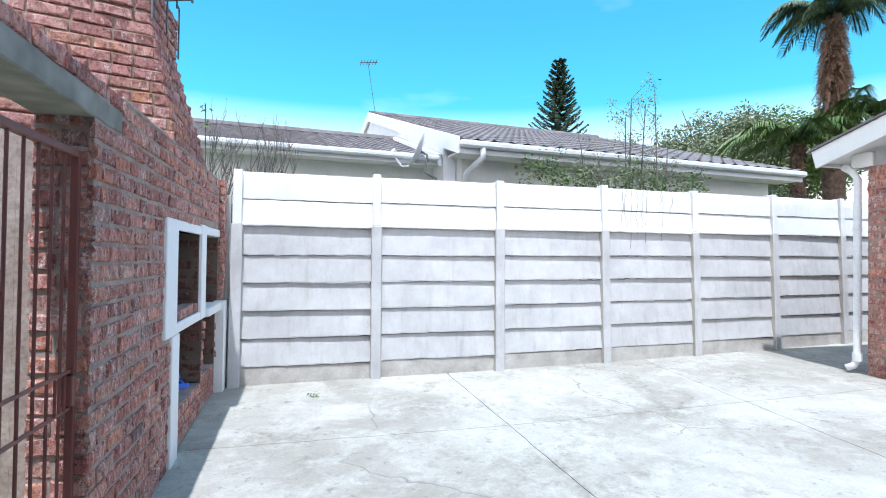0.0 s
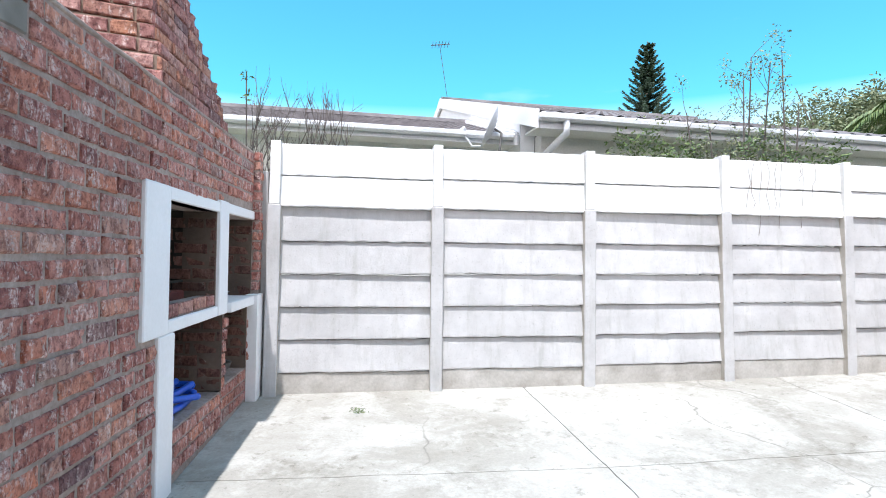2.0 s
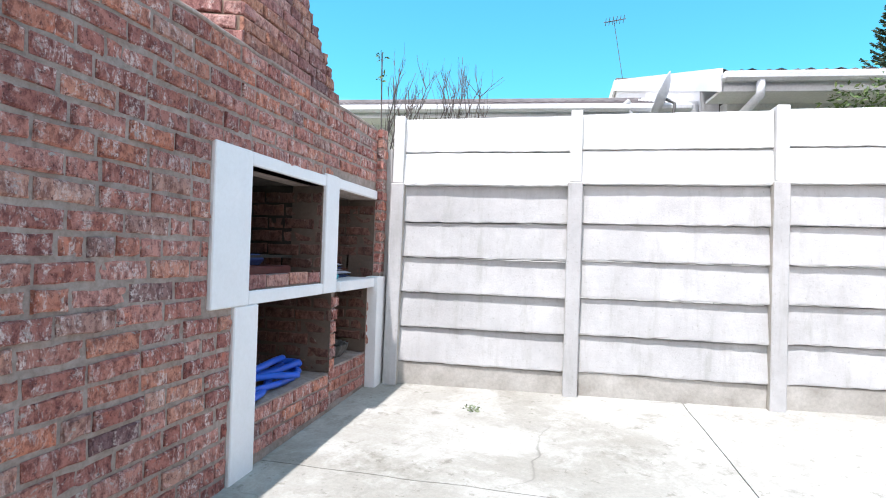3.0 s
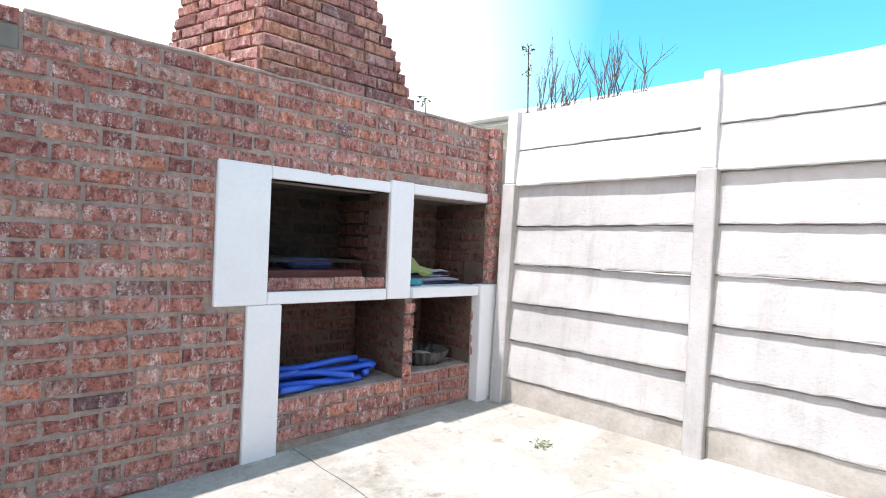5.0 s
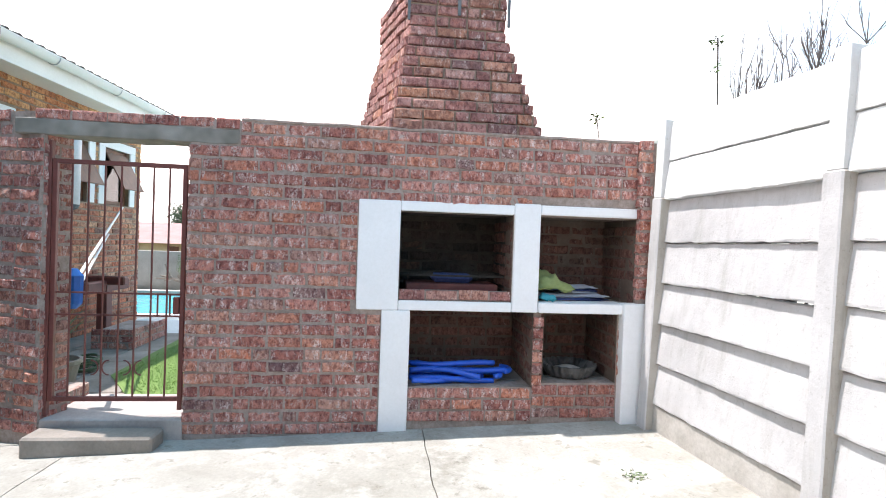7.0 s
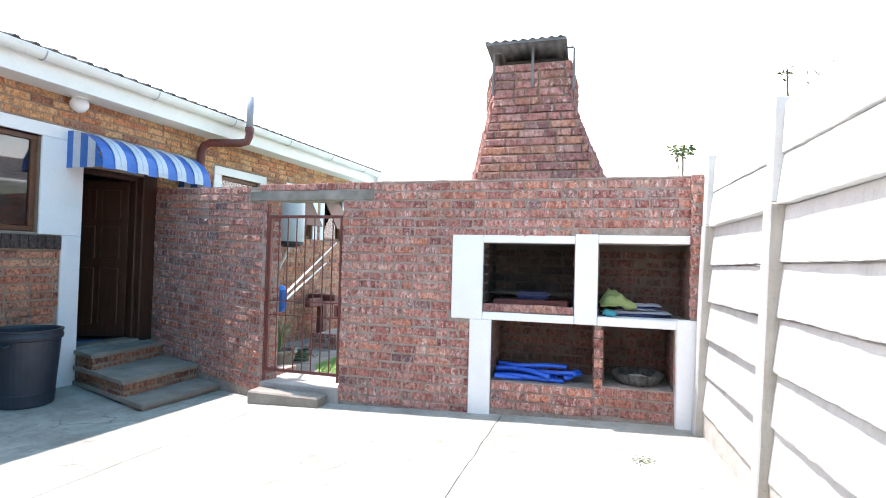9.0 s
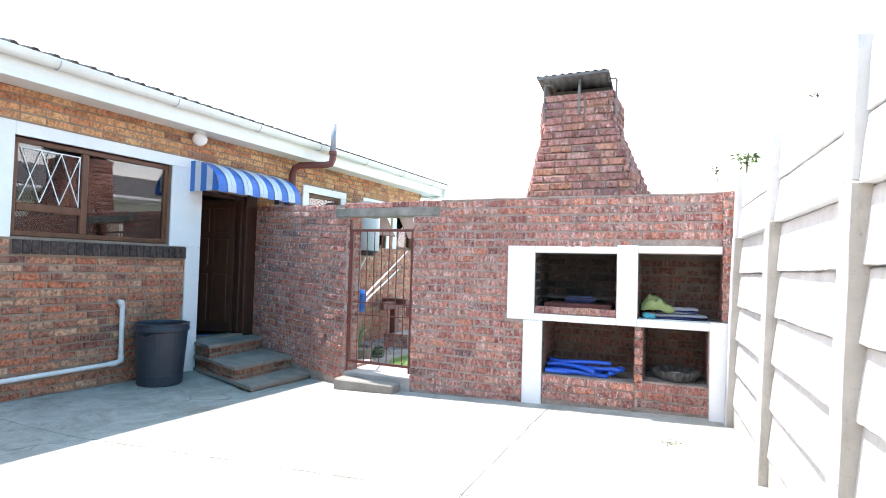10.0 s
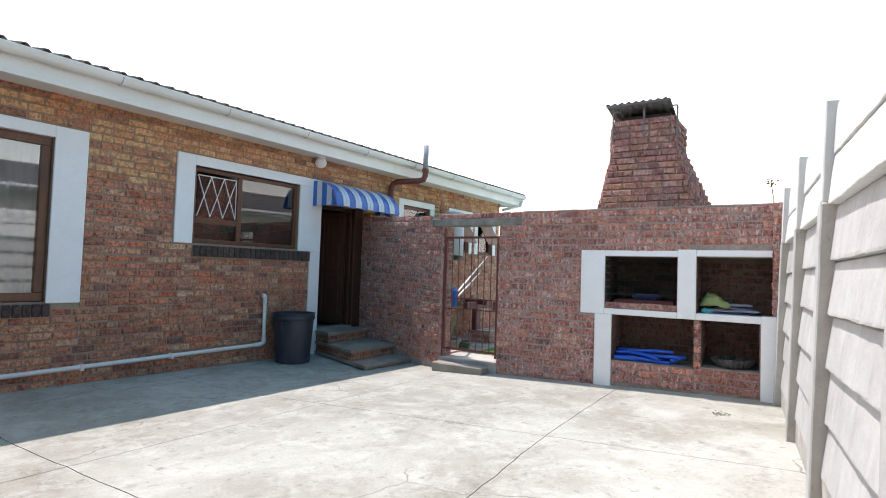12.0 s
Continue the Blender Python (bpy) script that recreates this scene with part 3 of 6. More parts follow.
def recess(u0, u1, z0, z1, depth, mat_back, seed, bricks, floor_mat):
    bm = bmesh.new()
    add_box(bm, (u0 - 0.09, -depth - 0.1, z0 - 0.04), (u1 + 0.09, -depth, z1 + 0.05))
    part("back", in_wall(bm), mat_back, braai)
    for a, b in ((u0 - 0.035, u0), (u1, u1 + 0.035)):
        part("cheek", in_wall(box((a, -depth, z0 - 0.04), (b, -0.222, z1 + 0.05))), mat_back, braai)
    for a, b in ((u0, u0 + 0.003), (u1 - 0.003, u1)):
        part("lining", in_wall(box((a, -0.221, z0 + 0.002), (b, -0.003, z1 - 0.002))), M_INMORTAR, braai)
    part("bay_floor", in_wall(box((u0, -depth, z0 - 0.05), (u1, -0.222, z0 - 0.002))), floor_mat, braai)
    part("bay_roof", in_wall(box((u0, -depth, z1), (u1, -0.222, z1 + 0.05))), mat_back, braai)
    for side in (u0, u1):
        s = 1 if side == u0 else -1
        mm = Matrix(((1, 0, 0, -depth), (0, s, 0, side), (0, 0, 1, 0), (0, 0, 0, 1)))
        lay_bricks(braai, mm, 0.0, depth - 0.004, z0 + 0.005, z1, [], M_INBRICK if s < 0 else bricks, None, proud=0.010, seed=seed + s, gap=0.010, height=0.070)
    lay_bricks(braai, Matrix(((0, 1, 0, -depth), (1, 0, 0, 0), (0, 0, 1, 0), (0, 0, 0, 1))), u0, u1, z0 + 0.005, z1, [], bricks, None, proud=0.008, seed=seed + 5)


M_SOOTBRICK = brick_mat("sooty_brick", [(0.0, (0.02, 0.016, 0.014)), (0.6, (0.05, 0.035, 0.03)), (1.0, (0.10, 0.06, 0.045))], (0.16, 0.12, 0.10), 0.62)
# M_INBRICK: brick inside the bays, darker than M_BRICK.
M_INBRICK = brick_mat("dark_bay_brick", [(0.0, (0.14, 0.07, 0.055)), (0.6, (0.21, 0.105, 0.08)), (1.0, (0.12, 0.075, 0.06))], (0.30, 0.25, 0.21), 0.58)
recess(*FIRE, 0.62, M_SOOT, 41, M_SOOTBRICK, M_SOOT)
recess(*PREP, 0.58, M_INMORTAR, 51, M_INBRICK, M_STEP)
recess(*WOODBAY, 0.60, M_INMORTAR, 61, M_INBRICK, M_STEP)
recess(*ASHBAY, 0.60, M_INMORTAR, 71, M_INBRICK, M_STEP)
P = 0.022


def painted(name, lo, hi, label=""):
    return part(name, in_wall(box(lo, hi, 0.006)), M_WHITE, braai, label)


painted("side_panel", (3.745, -0.01, 0.868), (4.038, P, 1.645))
painted("top_beam", (4.04, -0.10, 1.575), (4.862, P - 0.004, 1.645))
painted("divider", (4.864, -0.10, 0.87), (5.058, P + 0.002, 1.66))
painted("top_beam", (5.06, -0.10, 1.585), (5.80, P - 0.004, 1.655))
painted("shelf_edge", (4.04, -0.14, 0.868), (4.862, P - 0.004, 0.938))
painted("shelf_edge", (5.06, -0.20, 0.872), (5.735, 0.055, 0.945))
painted("leg", (3.925, -0.01, -0.06), (4.128, P, 0.866))
painted("leg", (5.69, -0.02, -0.02), (5.875, 0.085, 0.955))
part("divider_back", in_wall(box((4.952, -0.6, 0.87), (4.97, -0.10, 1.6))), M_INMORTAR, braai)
part("pillar", in_wall(box((5.04, -0.2, 0.30), (5.11, -0.012, 0.866))), M_MORTAR, braai)
lay_bricks(braai, YW, 5.037, 5.113, 0.33, 0.865, [], M_BRICK, lambda u, z: True, proud=0.004, seed=14, headers=1.0)
lay_bricks(braai, YW, 4.045, 4.858, 0.938, 1.015, [], M_CHIM, lambda u, z: True, proud=0.002, seed=15, headers=0.1)
part("hearth_curb", in_wall(box((4.042, -0.12, 0.935), (4.86, -0.012, 1.008))), M_MORTAR, braai)
for k in range(3):
    part("grid_support", in_wall(box((4.05, -0.56 + 0.17 * k, 1.10), (4.85, -0.548 + 0.17 * k, 1.115))), M_SOOT, braai, "blackened steel grid bar")
part("ash_tray", in_wall(box((4.10, -0.55, 0.955), (4.80, -0.18, 1.05), 0.01)), M_STEEL, braai, "rusty steel ash tray")

part("rear_masonry", in_wall(box((3.60, -0.96, -0.3), (5.90, -0.735, 2.10))), M_MORTAR, braai)
part("rear_top", in_wall(box((3.60, -0.734, 1.70), (5.90, -0.245, 2.10))), M_MORTAR, braai)
for a, b in ((3.60, 3.72), (5.838, 5.90)):
    part("rear_side", in_wall(box((a, -0.734, -0.3), (b, -0.245, 1.699))), M_MORTAR, braai)

# ---- chimney ----
chimney = thing("chimney", None, "tapering red brick braai chimney with stepped courses", "chimney")
Z0, Z1 = 2.150, 3.295
base_poly = [(0.0, 3.955), (0.0, 5.035), (-0.90, 5.16), (-0.90, 3.67)]
top_poly = [(-0.19, 4.065), (-0.19, 4.785), (-0.92, 4.82), (-0.92, 3.84)]
NC = 14


def chim_poly(k):
    f = min(1.0, k / 9.2)
    return [(a[0] + (b[0] - a[0]) * f, a[1] + (b[1] - a[1]) * f) for a, b in zip(base_poly, top_poly)]


for k in range(NC):
    z = Z0 + (Z1 - Z0) * k / NC
    h = (Z1 - Z0) / NC
    poly = chim_poly(k)
    c = (sum(p[0] for p in poly) / 4, sum(p[1] for p in poly) / 4)
    inner = [(c[0] + (p[0] - c[0]) * 0.97, c[1] + (p[1] - c[1]) * 0.975) for p in poly]
    # The darker house mortar puts the joints' recess shade into the bed's colour.
    part("course_bed", prism(inner, z, z + h - 0.001), M_MORTAR_D, chimney)
    for e in range(4):
        p, q = Vector(poly[e]), Vector(poly[(e + 1) % 4])
        d = q - p
        mm = frame_of((p.x, p.y, 0), (d.x, d.y)) @ Matrix.Diagonal((1, -1, 1, 1))
        off = 0.10 if (k + e) % 2 else 0.0
        lay_bricks(chimney, mm, 0.0, d.length, z, z + h, [], M_CHIM, (lambda u, zz: True) if e in (0, 3) else None, proud=0.013, course=h, height=h - 0.017, seed=200 + k * 4 + e, headers=0.25)

cowl = thing("chimney_cowl", None, "corrugated dark steel rain cowl on flat bar brackets", "chimney cowl")


def sheet(u0, u1, pitch, amp, p0, p1, steps=6, thick=0.004):
    """A corrugated sheet: waves along y from u0 to u1, running from p0=(x,z) to p1=(x,z)."""
    bm = bmesh.new()
    n = max(8, int((u1 - u0) / pitch * steps))
    rows = []
    for (x, z), off in ((p0, 0), (p1, 0), (p1, -thick), (p0, -thick)):
        rows.append([bm.verts.new((x, u0 + (u1 - u0) * k / n, z + off + amp * math.sin(2 * math.pi * (u1 - u0) * k / n / pitch))) for k in range(n + 1)])
    for a, b in zip(rows, rows[1:] + rows[:1]):
        for k in range(n):
            bm.faces.new((a[k], a[k + 1], b[k + 1], b[k]))
    return bm


cowl_sheet = part("roof_sheet", sheet(3.99, 4.745, 0.085, 0.009, (-0.06, 3.475), (-0.92, 3.33)), M_GALV, cowl, smooth=True)
part("edge_angle", box((-0.075, 3.995, 3.44), (-0.06, 4.74, 3.465)), M_GALV, cowl_sheet)
for y, x in ((4.43, -0.185), (4.075, -0.2), (4.79, -0.2)):
    bm = bmesh.new()
    if y == 4.43:
        add_box(bm, (-0.18, y - 0.012, 3.06), (-0.172, y + 0.012, 3.44))
    else:
        s = -1 if y < 4.4 else 1
        add_box(bm, (-0.185, y + s * 0.02 - 0.01, 3.0), (-0.175, y + s * 0.02 + 0.01, 3.40))
        add_box(bm, (-0.185, min(y + s * 0.02, y - s * 0.06), 3.40), (-0.175, max(y + s * 0.02, y - s * 0.06), 3.415))
        add_box(bm, (-0.185, y - s * 0.06 - 0.006, 3.38), (-0.175, y - s * 0.06 + 0.006, 3.44))
    part("bracket", bm, M_GALV, cowl)
# Soot-dark box paints in the shade between stack and cowl.
part("flue_shade_box", box((-0.78, 4.14, 3.27), (-0.30, 4.72, 3.36)), M_SOOT, cowl, "dark flue box holding the shade under the cowl")

# ---- precast concrete fence ----
fence = thing("fence_north", None, "white precast concrete slab fence with slotted posts", "fence", kind="structure")
PX = [(0.16, 5.895), (1.60, 5.965), (3.05, 6.03), (4.51, 6.135), (5.95, 6.265), (7.40, 6.405), (8.83, 6.56), (10.25, 6.71), (11.7, 6.86)]
LEAN = Matrix.Rotation(-0.032, 4, "X")
ROWS = ((0.172, 0.284), (0.460, 0.284), (0.748, 0.284), (1.036, 0.287), (1.326, 0.306), (1.632, 0.271), (1.907, 0.284))


def wash_front_shade_sides(bm):
    """Lime wash on the yard side alone; darker raw tone, holding shade, on the others."""
    bm.normal_update()
    for f in bm.faces:
        f.material_index = 0 if f.normal.y < -0.3 else 1
    return bm


def fence_post(x, y, ang, k):
    z = floor_z(x, y)
    rnd = random.Random(300 + k)
    ob = thing("post", Matrix.Translation((x, y, z)) @ Matrix.Rotation(ang, 4, "Z") @ LEAN @ Matrix.Rotation(rnd.uniform(-0.006, 0.006), 4, "Y"))
    ob.parent = fence
    part("post_foot", wash_front_shade_sides(worn(box((-0.056, -0.088, -0.15), (0.056, 0.055, 1.655), 0.008), 0.004, 90 + k)), [M_FENCE, M_POST], ob)
    part("post_top", wash_front_shade_sides(worn(box((-0.044, -0.083, 1.655), (0.044, 0.05, 2.215 + rnd.uniform(-0.01, 0.015)), 0.006), 0.002, 190 + k)), [M_FENCE_TOP, M_POST_TOP], ob, "narrower post extension")


def worn(bm, amount, seed):
    """Chip and wave a straight block along its height."""
    long_edges = [e for e in bm.edges if abs(e.verts[0].co.z - e.verts[1].co.z) > 0.3]
    bmesh.ops.subdivide_edges(bm, edges=long_edges, cuts=14, use_grid_fill=True)
    for v in bm.verts:
        v.co.x += amount * noise.noise((v.co.x * 9, v.co.z * 6, seed))
        v.co.y += amount * noise.noise((v.co.y * 9, v.co.z * 6, seed + 7))
    return bm


def fence_panel(L_, h, top, k):
    """A precast slab that flares a little to its lower edge, with a slightly ragged rim."""
    bm = bmesh.new()
    n = 26
    rings = []
    rnd = random.Random(k)
    lip0, lip1 = (0.004, 0.006) if top else (rnd.uniform(0.013, 0.022), rnd.uniform(0.018, 0.032))
    for j in range(n + 1):
        f = j / n
        u = L_ * f
        lip = lip0 + (lip1 - lip0) * f + 0.003 * noise.noise((u * 1.3, k * 5.1, 8))
        sag = 0.004 * noise.noise((u * 1.7, k * 3.7, 0)) + 0.003 * noise.noise((u * 9.0, k * 1.7, 3))
        prof = ((-0.018 - lip, 0.004), (-0.019 - lip, 0.016), (-0.020 - 0.25 * lip, h * 0.62), (-0.014, h - 0.008), (-0.008, h), (0.036, h), (0.036, 0.0))
        rings.append([bm.verts.new((u, w + rnd.uniform(-0.0015, 0.0015), z + sag + (rnd.uniform(-0.004, 0.003) if z < 0.02 else rnd.uniform(-0.001, 0.001)))) for w, z in prof])
    m_ = len(prof)
    for a, b in zip(rings, rings[1:]):
        for j in range(m_):
            bm.faces.new((a[j], a[(j + 1) % m_], b[(j + 1) % m_], b[j]))
    bm.faces.new(rings[0])
    bm.faces.new(rings[-1][::-1])
    return bm


for k, (x, y) in enumerate(PX):
    j = min(k, len(PX) - 2)
    ang = math.atan2(PX[j + 1][1] - PX[j][1], PX[j + 1][0] - PX[j][0])
    fence_post(x, y, ang, k)
    if k == len(PX) - 1:
        break
    dx, dy = PX[k + 1][0] - x, PX[k + 1][1] - y
    span = math.hypot(dx, dy)
    fr = frame_of((x, y, (floor_z(x, y) + floor_z(*PX[k + 1])) / 2), (dx, dy))
    rnd = random.Random(50 + k)
    slope = (floor_z(*PX[k + 1]) - floor_z(x, y)) / span * 0.5
    for r, (zr, hr) in enumerate(ROWS):
        top = r >= 5
        ob = part("panel", fence_panel(span - 0.07, hr, r == 6, k * 10 + r), M_FENCE_TOP if top else M_FENCE, fence)
        ob.matrix_world = fr @ LEAN @ Matrix.Translation((0.035, rnd.uniform(-0.003, 0.003) - (0.016 if top else 0), zr)) @ Matrix.Rotation(-slope + rnd.uniform(-0.004, 0.004), 4, "Y")
    ob = part("plinth", worn(box((0.05, -0.026, -0.3), (span - 0.05, 0.03, 0.178), 0.008), 0.004, 400 + k), M_FOOT, fence)
    ob.matrix_world = fr
# corner post beside the braai leg
ob = part("corner_batten", box((0.015, 5.907, 0.03), (0.10, 5.95, 2.02), 0.006), M_FENCE, fence)

# ---- house ----
HS = -0.06
HOUSE = frame_of((0.26, -0.52, 0), (1, HS))
house = thing("wall_south", HOUSE, "brown face brick bungalow wall with white plaster bands", "wall", kind="structure")
BIGWIN = (3.76, 5.75, 0.86, 2.61)
WIN = (0.455, 2.185, 1.585, 2.60)
DOOR = (-0.80, 0.0, 0.33, 2.36)
WIN3 = (-3.0, -2.12, 1.75, 2.60)
WIN4 = (-4.55, -3.85, 1.75, 2.60)
WIN5 = (-5.65, -4.95, 1.75, 2.60)
HH = [BIGWIN, WIN, DOOR, WIN3, WIN4, WIN5]
SOFFIT = 3.08
part("core", wall_boxes(bmesh.new(), -6.0, 11.0, -0.4, SOFFIT, -0.22, 0.0, HH), M_MORTAR_D, house)


def band(name, lo, hi, parent=house):
    return part(name, box(lo, hi, 0.005), M_WHITE, parent)


# white plaster bands
band("plaster_band", (2.186, -0.1, 1.575), (2.43, 0.022, 2.735))
band("plaster_band", (0.0, -0.1, 2.60), (2.185, 0.022, 2.735))
band("plaster_band", (0.0, -0.1, 1.565), (0.454, 0.022, 2.599))
band("plaster_band", (0.0, -0.1, -0.1), (0.215, 0.020, 1.564))
band("plaster_band", (3.44, -0.1, 0.845), (3.759, 0.022, 2.735))
band("plaster_band", (3.76, -0.1, 2.61), (6.05, 0.022, 2.735))
band("plaster_band", (5.751, -0.1, 0.845), (6.05, 0.022, 2.609))
for w in (WIN3, WIN4, WIN5):
    band("plaster_band", (w[0] - 0.15, -0.1, w[3]), (w[1] + 0.15, 0.022, w[3] + 0.12))
    band("plaster_band", (w[0] - 0.15, -0.1, w[2]), (w[0] - 0.001, 0.022, w[3] - 0.001))
    band("plaster_band", (w[1] + 0.001, -0.1, w[2]), (w[1] + 0.15, 0.022, w[3] - 0.001))
part("door_reveal", box((-0.99, -0.21, 0.2), (-0.802, 0.01, 2.42), 0.004), M_DOOR, house, "dark stained door surround")

HB = [BIGWIN, WIN, DOOR, (0.0, 2.43, 2.6, 2.74), (2.1, 2.44, 1.56, 2.74), (0.0, 0.5, 1.56, 2.74), (0.0, 0.22, -1, 1.6), (3.44, 6.05, 2.6, 2.74), (3.44, 3.8, 0.845, 2.74), (5.7, 6.05, 0.845, 2.74), (0.22, 2.18, 1.395, 1.575), (3.72, 5.8, 0.69, 0.865), (-1.0, 0.0, -1, 2.43)]
for w in (WIN3, WIN4, WIN5):
    HB.append((w[0] - 0.15, w[1] + 0.15, w[2], w[3] + 0.12))
lay_bricks(house, Matrix(), -6.0, 11.0, -0.14, 2.24, HB, M_HOUSE, lambda u, z: 0.2 < u < 3.6 and z < 1.5, proud=0.016, seed=77, headers=0.15, height=0.067, gap=0.014)
lay_bricks(house, Matrix(), -6.0, 11.0, 2.24, SOFFIT + 0.01, HB, M_HOUSE_TAN, None, proud=0.016, seed=78, headers=0.15, height=0.067, gap=0.014)


def brick_sill(u0, u1, z0, z1, parent):
    n = int((u1 - u0) / 0.082)
    for k in range(n):
        a = u0 + (u1 - u0) * k / n
        b = u0 + (u1 - u0) * (k + 1) / n
        part("sill_brick", box((a + 0.004, -0.12, z0 + 0.01), (b - 0.004, 0.05, z1 - 0.012), 0.008), M_SILL, parent)
    part("sill_bed", box((u0, -0.12, z0), (u1, 0.03, z1 - 0.016)), M_MORTAR_D, parent)


M_SILL = brick_mat("dark_sill_brick", [(0.0, (0.07, 0.05, 0.045)), (0.5, (0.11, 0.075, 0.065)), (1.0, (0.08, 0.06, 0.055))], (0.20, 0.17, 0.15), 0.6)
brick_sill(0.225, 2.175, 1.40, 1.567, house)
brick_sill(3.72, 5.80, 0.70, 0.85, house)

# rooms behind the openings; their dimness is put into the plaster colour
rooms = thing("house_shell", HOUSE, "plain plastered rooms, coloured dark, behind the house windows", "room", kind="structure")
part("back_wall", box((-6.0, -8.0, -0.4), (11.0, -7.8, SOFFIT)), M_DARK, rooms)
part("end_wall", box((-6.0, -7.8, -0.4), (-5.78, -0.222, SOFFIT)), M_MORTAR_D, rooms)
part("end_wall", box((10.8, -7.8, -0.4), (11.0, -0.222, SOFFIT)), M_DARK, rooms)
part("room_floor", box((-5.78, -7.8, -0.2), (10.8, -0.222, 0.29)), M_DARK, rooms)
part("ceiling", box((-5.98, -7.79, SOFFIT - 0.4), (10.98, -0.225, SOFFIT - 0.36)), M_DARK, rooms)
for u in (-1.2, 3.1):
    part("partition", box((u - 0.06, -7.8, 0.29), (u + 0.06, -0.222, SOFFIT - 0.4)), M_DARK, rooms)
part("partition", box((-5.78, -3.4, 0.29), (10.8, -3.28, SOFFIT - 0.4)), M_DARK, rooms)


def in_house(name, label, category, kind="", at=(0, 0, 0)):
    return thing(name, HOUSE @ Matrix.Translation(at), label, category, kind=kind)


def window_frame(win, u0, u1, z0, z1, w, t=0.055, d=0.06, mat=None):
    mat = mat or M_WOOD
    for lo, hi in (((u0, w - d, z0), (u1, w, z0 + t)), ((u0, w - d, z1 - t), (u1, w, z1)), ((u0, w - d, z0 + t), (u0 + t, w, z1 - t)), ((u1 - t, w - d, z0 + t), (u1, w, z1 - t))):
        part("frame_bar", box(lo, hi, 0.006), mat, win)


def pane(win, u0, u1, z0, z1, w):
    ob = part("pane", box((u0, w - 0.003, z0), (u1, w + 0.003, z1)), M_GLASS, win)
    ob.visible_shadow = False
    return ob


win = in_house("window_1", "brown wooden window with blinds and diamond burglar bars", "window", "structure")
window_frame(win, 0.46, 2.18, 1.59, 2.595, -0.045)
part("mullion", box((1.44, -0.10, 1.645), (1.51, -0.042, 2.54), 0.006), M_WOOD, win)
part("transom", box((1.512, -0.10, 1.85), (2.125, -0.04, 1.93), 0.006), M_WOOD, win)
pane(win, 0.515, 1.44, 1.645, 2.54, -0.075)
pane(win, 1.51, 2.125, 1.645, 1.85, -0.075)
pane(win, 1.51, 2.125, 1.93, 2.54, -0.075)
bars = part("burglar_bar", box((1.53, -0.062, 2.49), (2.10, -0.054, 2.50)), M_WHITE, win, "white diamond burglar bars")
bm = bmesh.new()
for k in range(3):
    c = 1.53 + 0.19 * k
    for a, b in (((c, 1.95), (c + 0.19, 2.49)), ((c + 0.19, 1.95), (c, 2.49))):
        add_tube(bm, [(a[0], -0.058, a[1]), (b[0], -0.058, b[1])], 0.005, 6)
add_tube(bm, [(1.53, -0.058, 1.94), (1.53, -0.058, 2.5)], 0.005, 6)
part("diamond_bar", bm, M_WHITE, win)

blind = in_house("venetian_blind", "closed pale venetian blind behind the window", "blind")
n = 40
for k in range(n):
    z = 1.62 + 0.93 * k / n
    part("slat", box((0.53, -0.165, z), (2.14, -0.145, z + 0.0025), 0, Matrix.Translation((0, -0.155, z)) @ Matrix.Rotation(radians(48), 4, "X") @ Matrix.Translation((0, 0.155, -z))), M_TRIM, blind)

win = in_house("window_2", "tall brown wooden window with a net curtain", "window", "structure")
window_frame(win, 3.765, 5.745, 0.865, 2.605, -0.045, 0.09)
part("mullion", box((4.72, -0.10, 0.955), (4.79, -0.042, 2.515), 0.006), M_WOOD, win)
pane(win, 3.855, 4.72, 0.955, 2.515, -0.075)
pane(win, 4.79, 5.655, 0.955, 2.515, -0.075)


def curtain(name, label, u0, u1, z0, z1, w, amp, pitch, material):
    bm = bmesh.new()
    n = int((u1 - u0) / 0.012)
    rows = [[bm.verts.new((u0 + (u1 - u0) * k / n, w + off + amp * math.sin(2 * math.pi * k * (u1 - u0) / n / pitch + 0.6 * math.sin(k * 0.05)), z)) for k in range(n + 1)] for z, off in ((z0, 0), (z1, 0), (z1, -0.004), (z0, -0.004))]
    for a, b in zip(rows, rows[1:] + rows[:1]):
        for k in range(n):
            bm.faces.new((a[k], a[k + 1], b[k + 1], b[k]))
    ob = part(name, bm, material, None, label, True, category="curtain")
    ob.matrix_world = HOUSE
    return ob


M_NET = mottled("white_net_cloth", (0.62, 0.64, 0.66), (0.74, 0.76, 0.78), 5, 0.9, 60, 0.1)
curtain("net_curtain", "white net curtain hanging behind the tall window", 3.80, 5.72, 0.80, 2.65, -0.18, 0.016, 0.10, M_NET)

for k, w in enumerate((WIN3, WIN4, WIN5)):
    win = in_house("window_%d" % (k + 3), "brown wooden window with a top-hung sash", "window", "structure")
    window_frame(win, w[0] + 0.005, w[1] - 0.005, w[2] + 0.005, w[3] - 0.005, -0.045)
    pane(win, w[0] + 0.06, w[1] - 0.06, w[2] + 0.06, w[3] - 0.06, -0.075)
    if k:
        sash = part("open_sash", box((w[0] + 0.06, -0.02, -0.62), (w[1] - 0.06, 0.0, 0.0), 0.004), M_WOOD, win)
        sash.matrix_local = Matrix.Translation((0, -0.01, w[3] - 0.06)) @ Matrix.Rotation(radians(28), 4, "X")

# open door
door = in_house("door_1", "dark brown panelled wooden door standing open inwards", "door", "structure")
part("door_frame", box((-0.80, -0.16, 0.335), (-0.745, -0.06, 2.35), 0.005), M_DOOR, door)
part("door_frame", box((-0.745, -0.16, 2.295), (0.0, -0.06, 2.35), 0.005), M_DOOR, door)
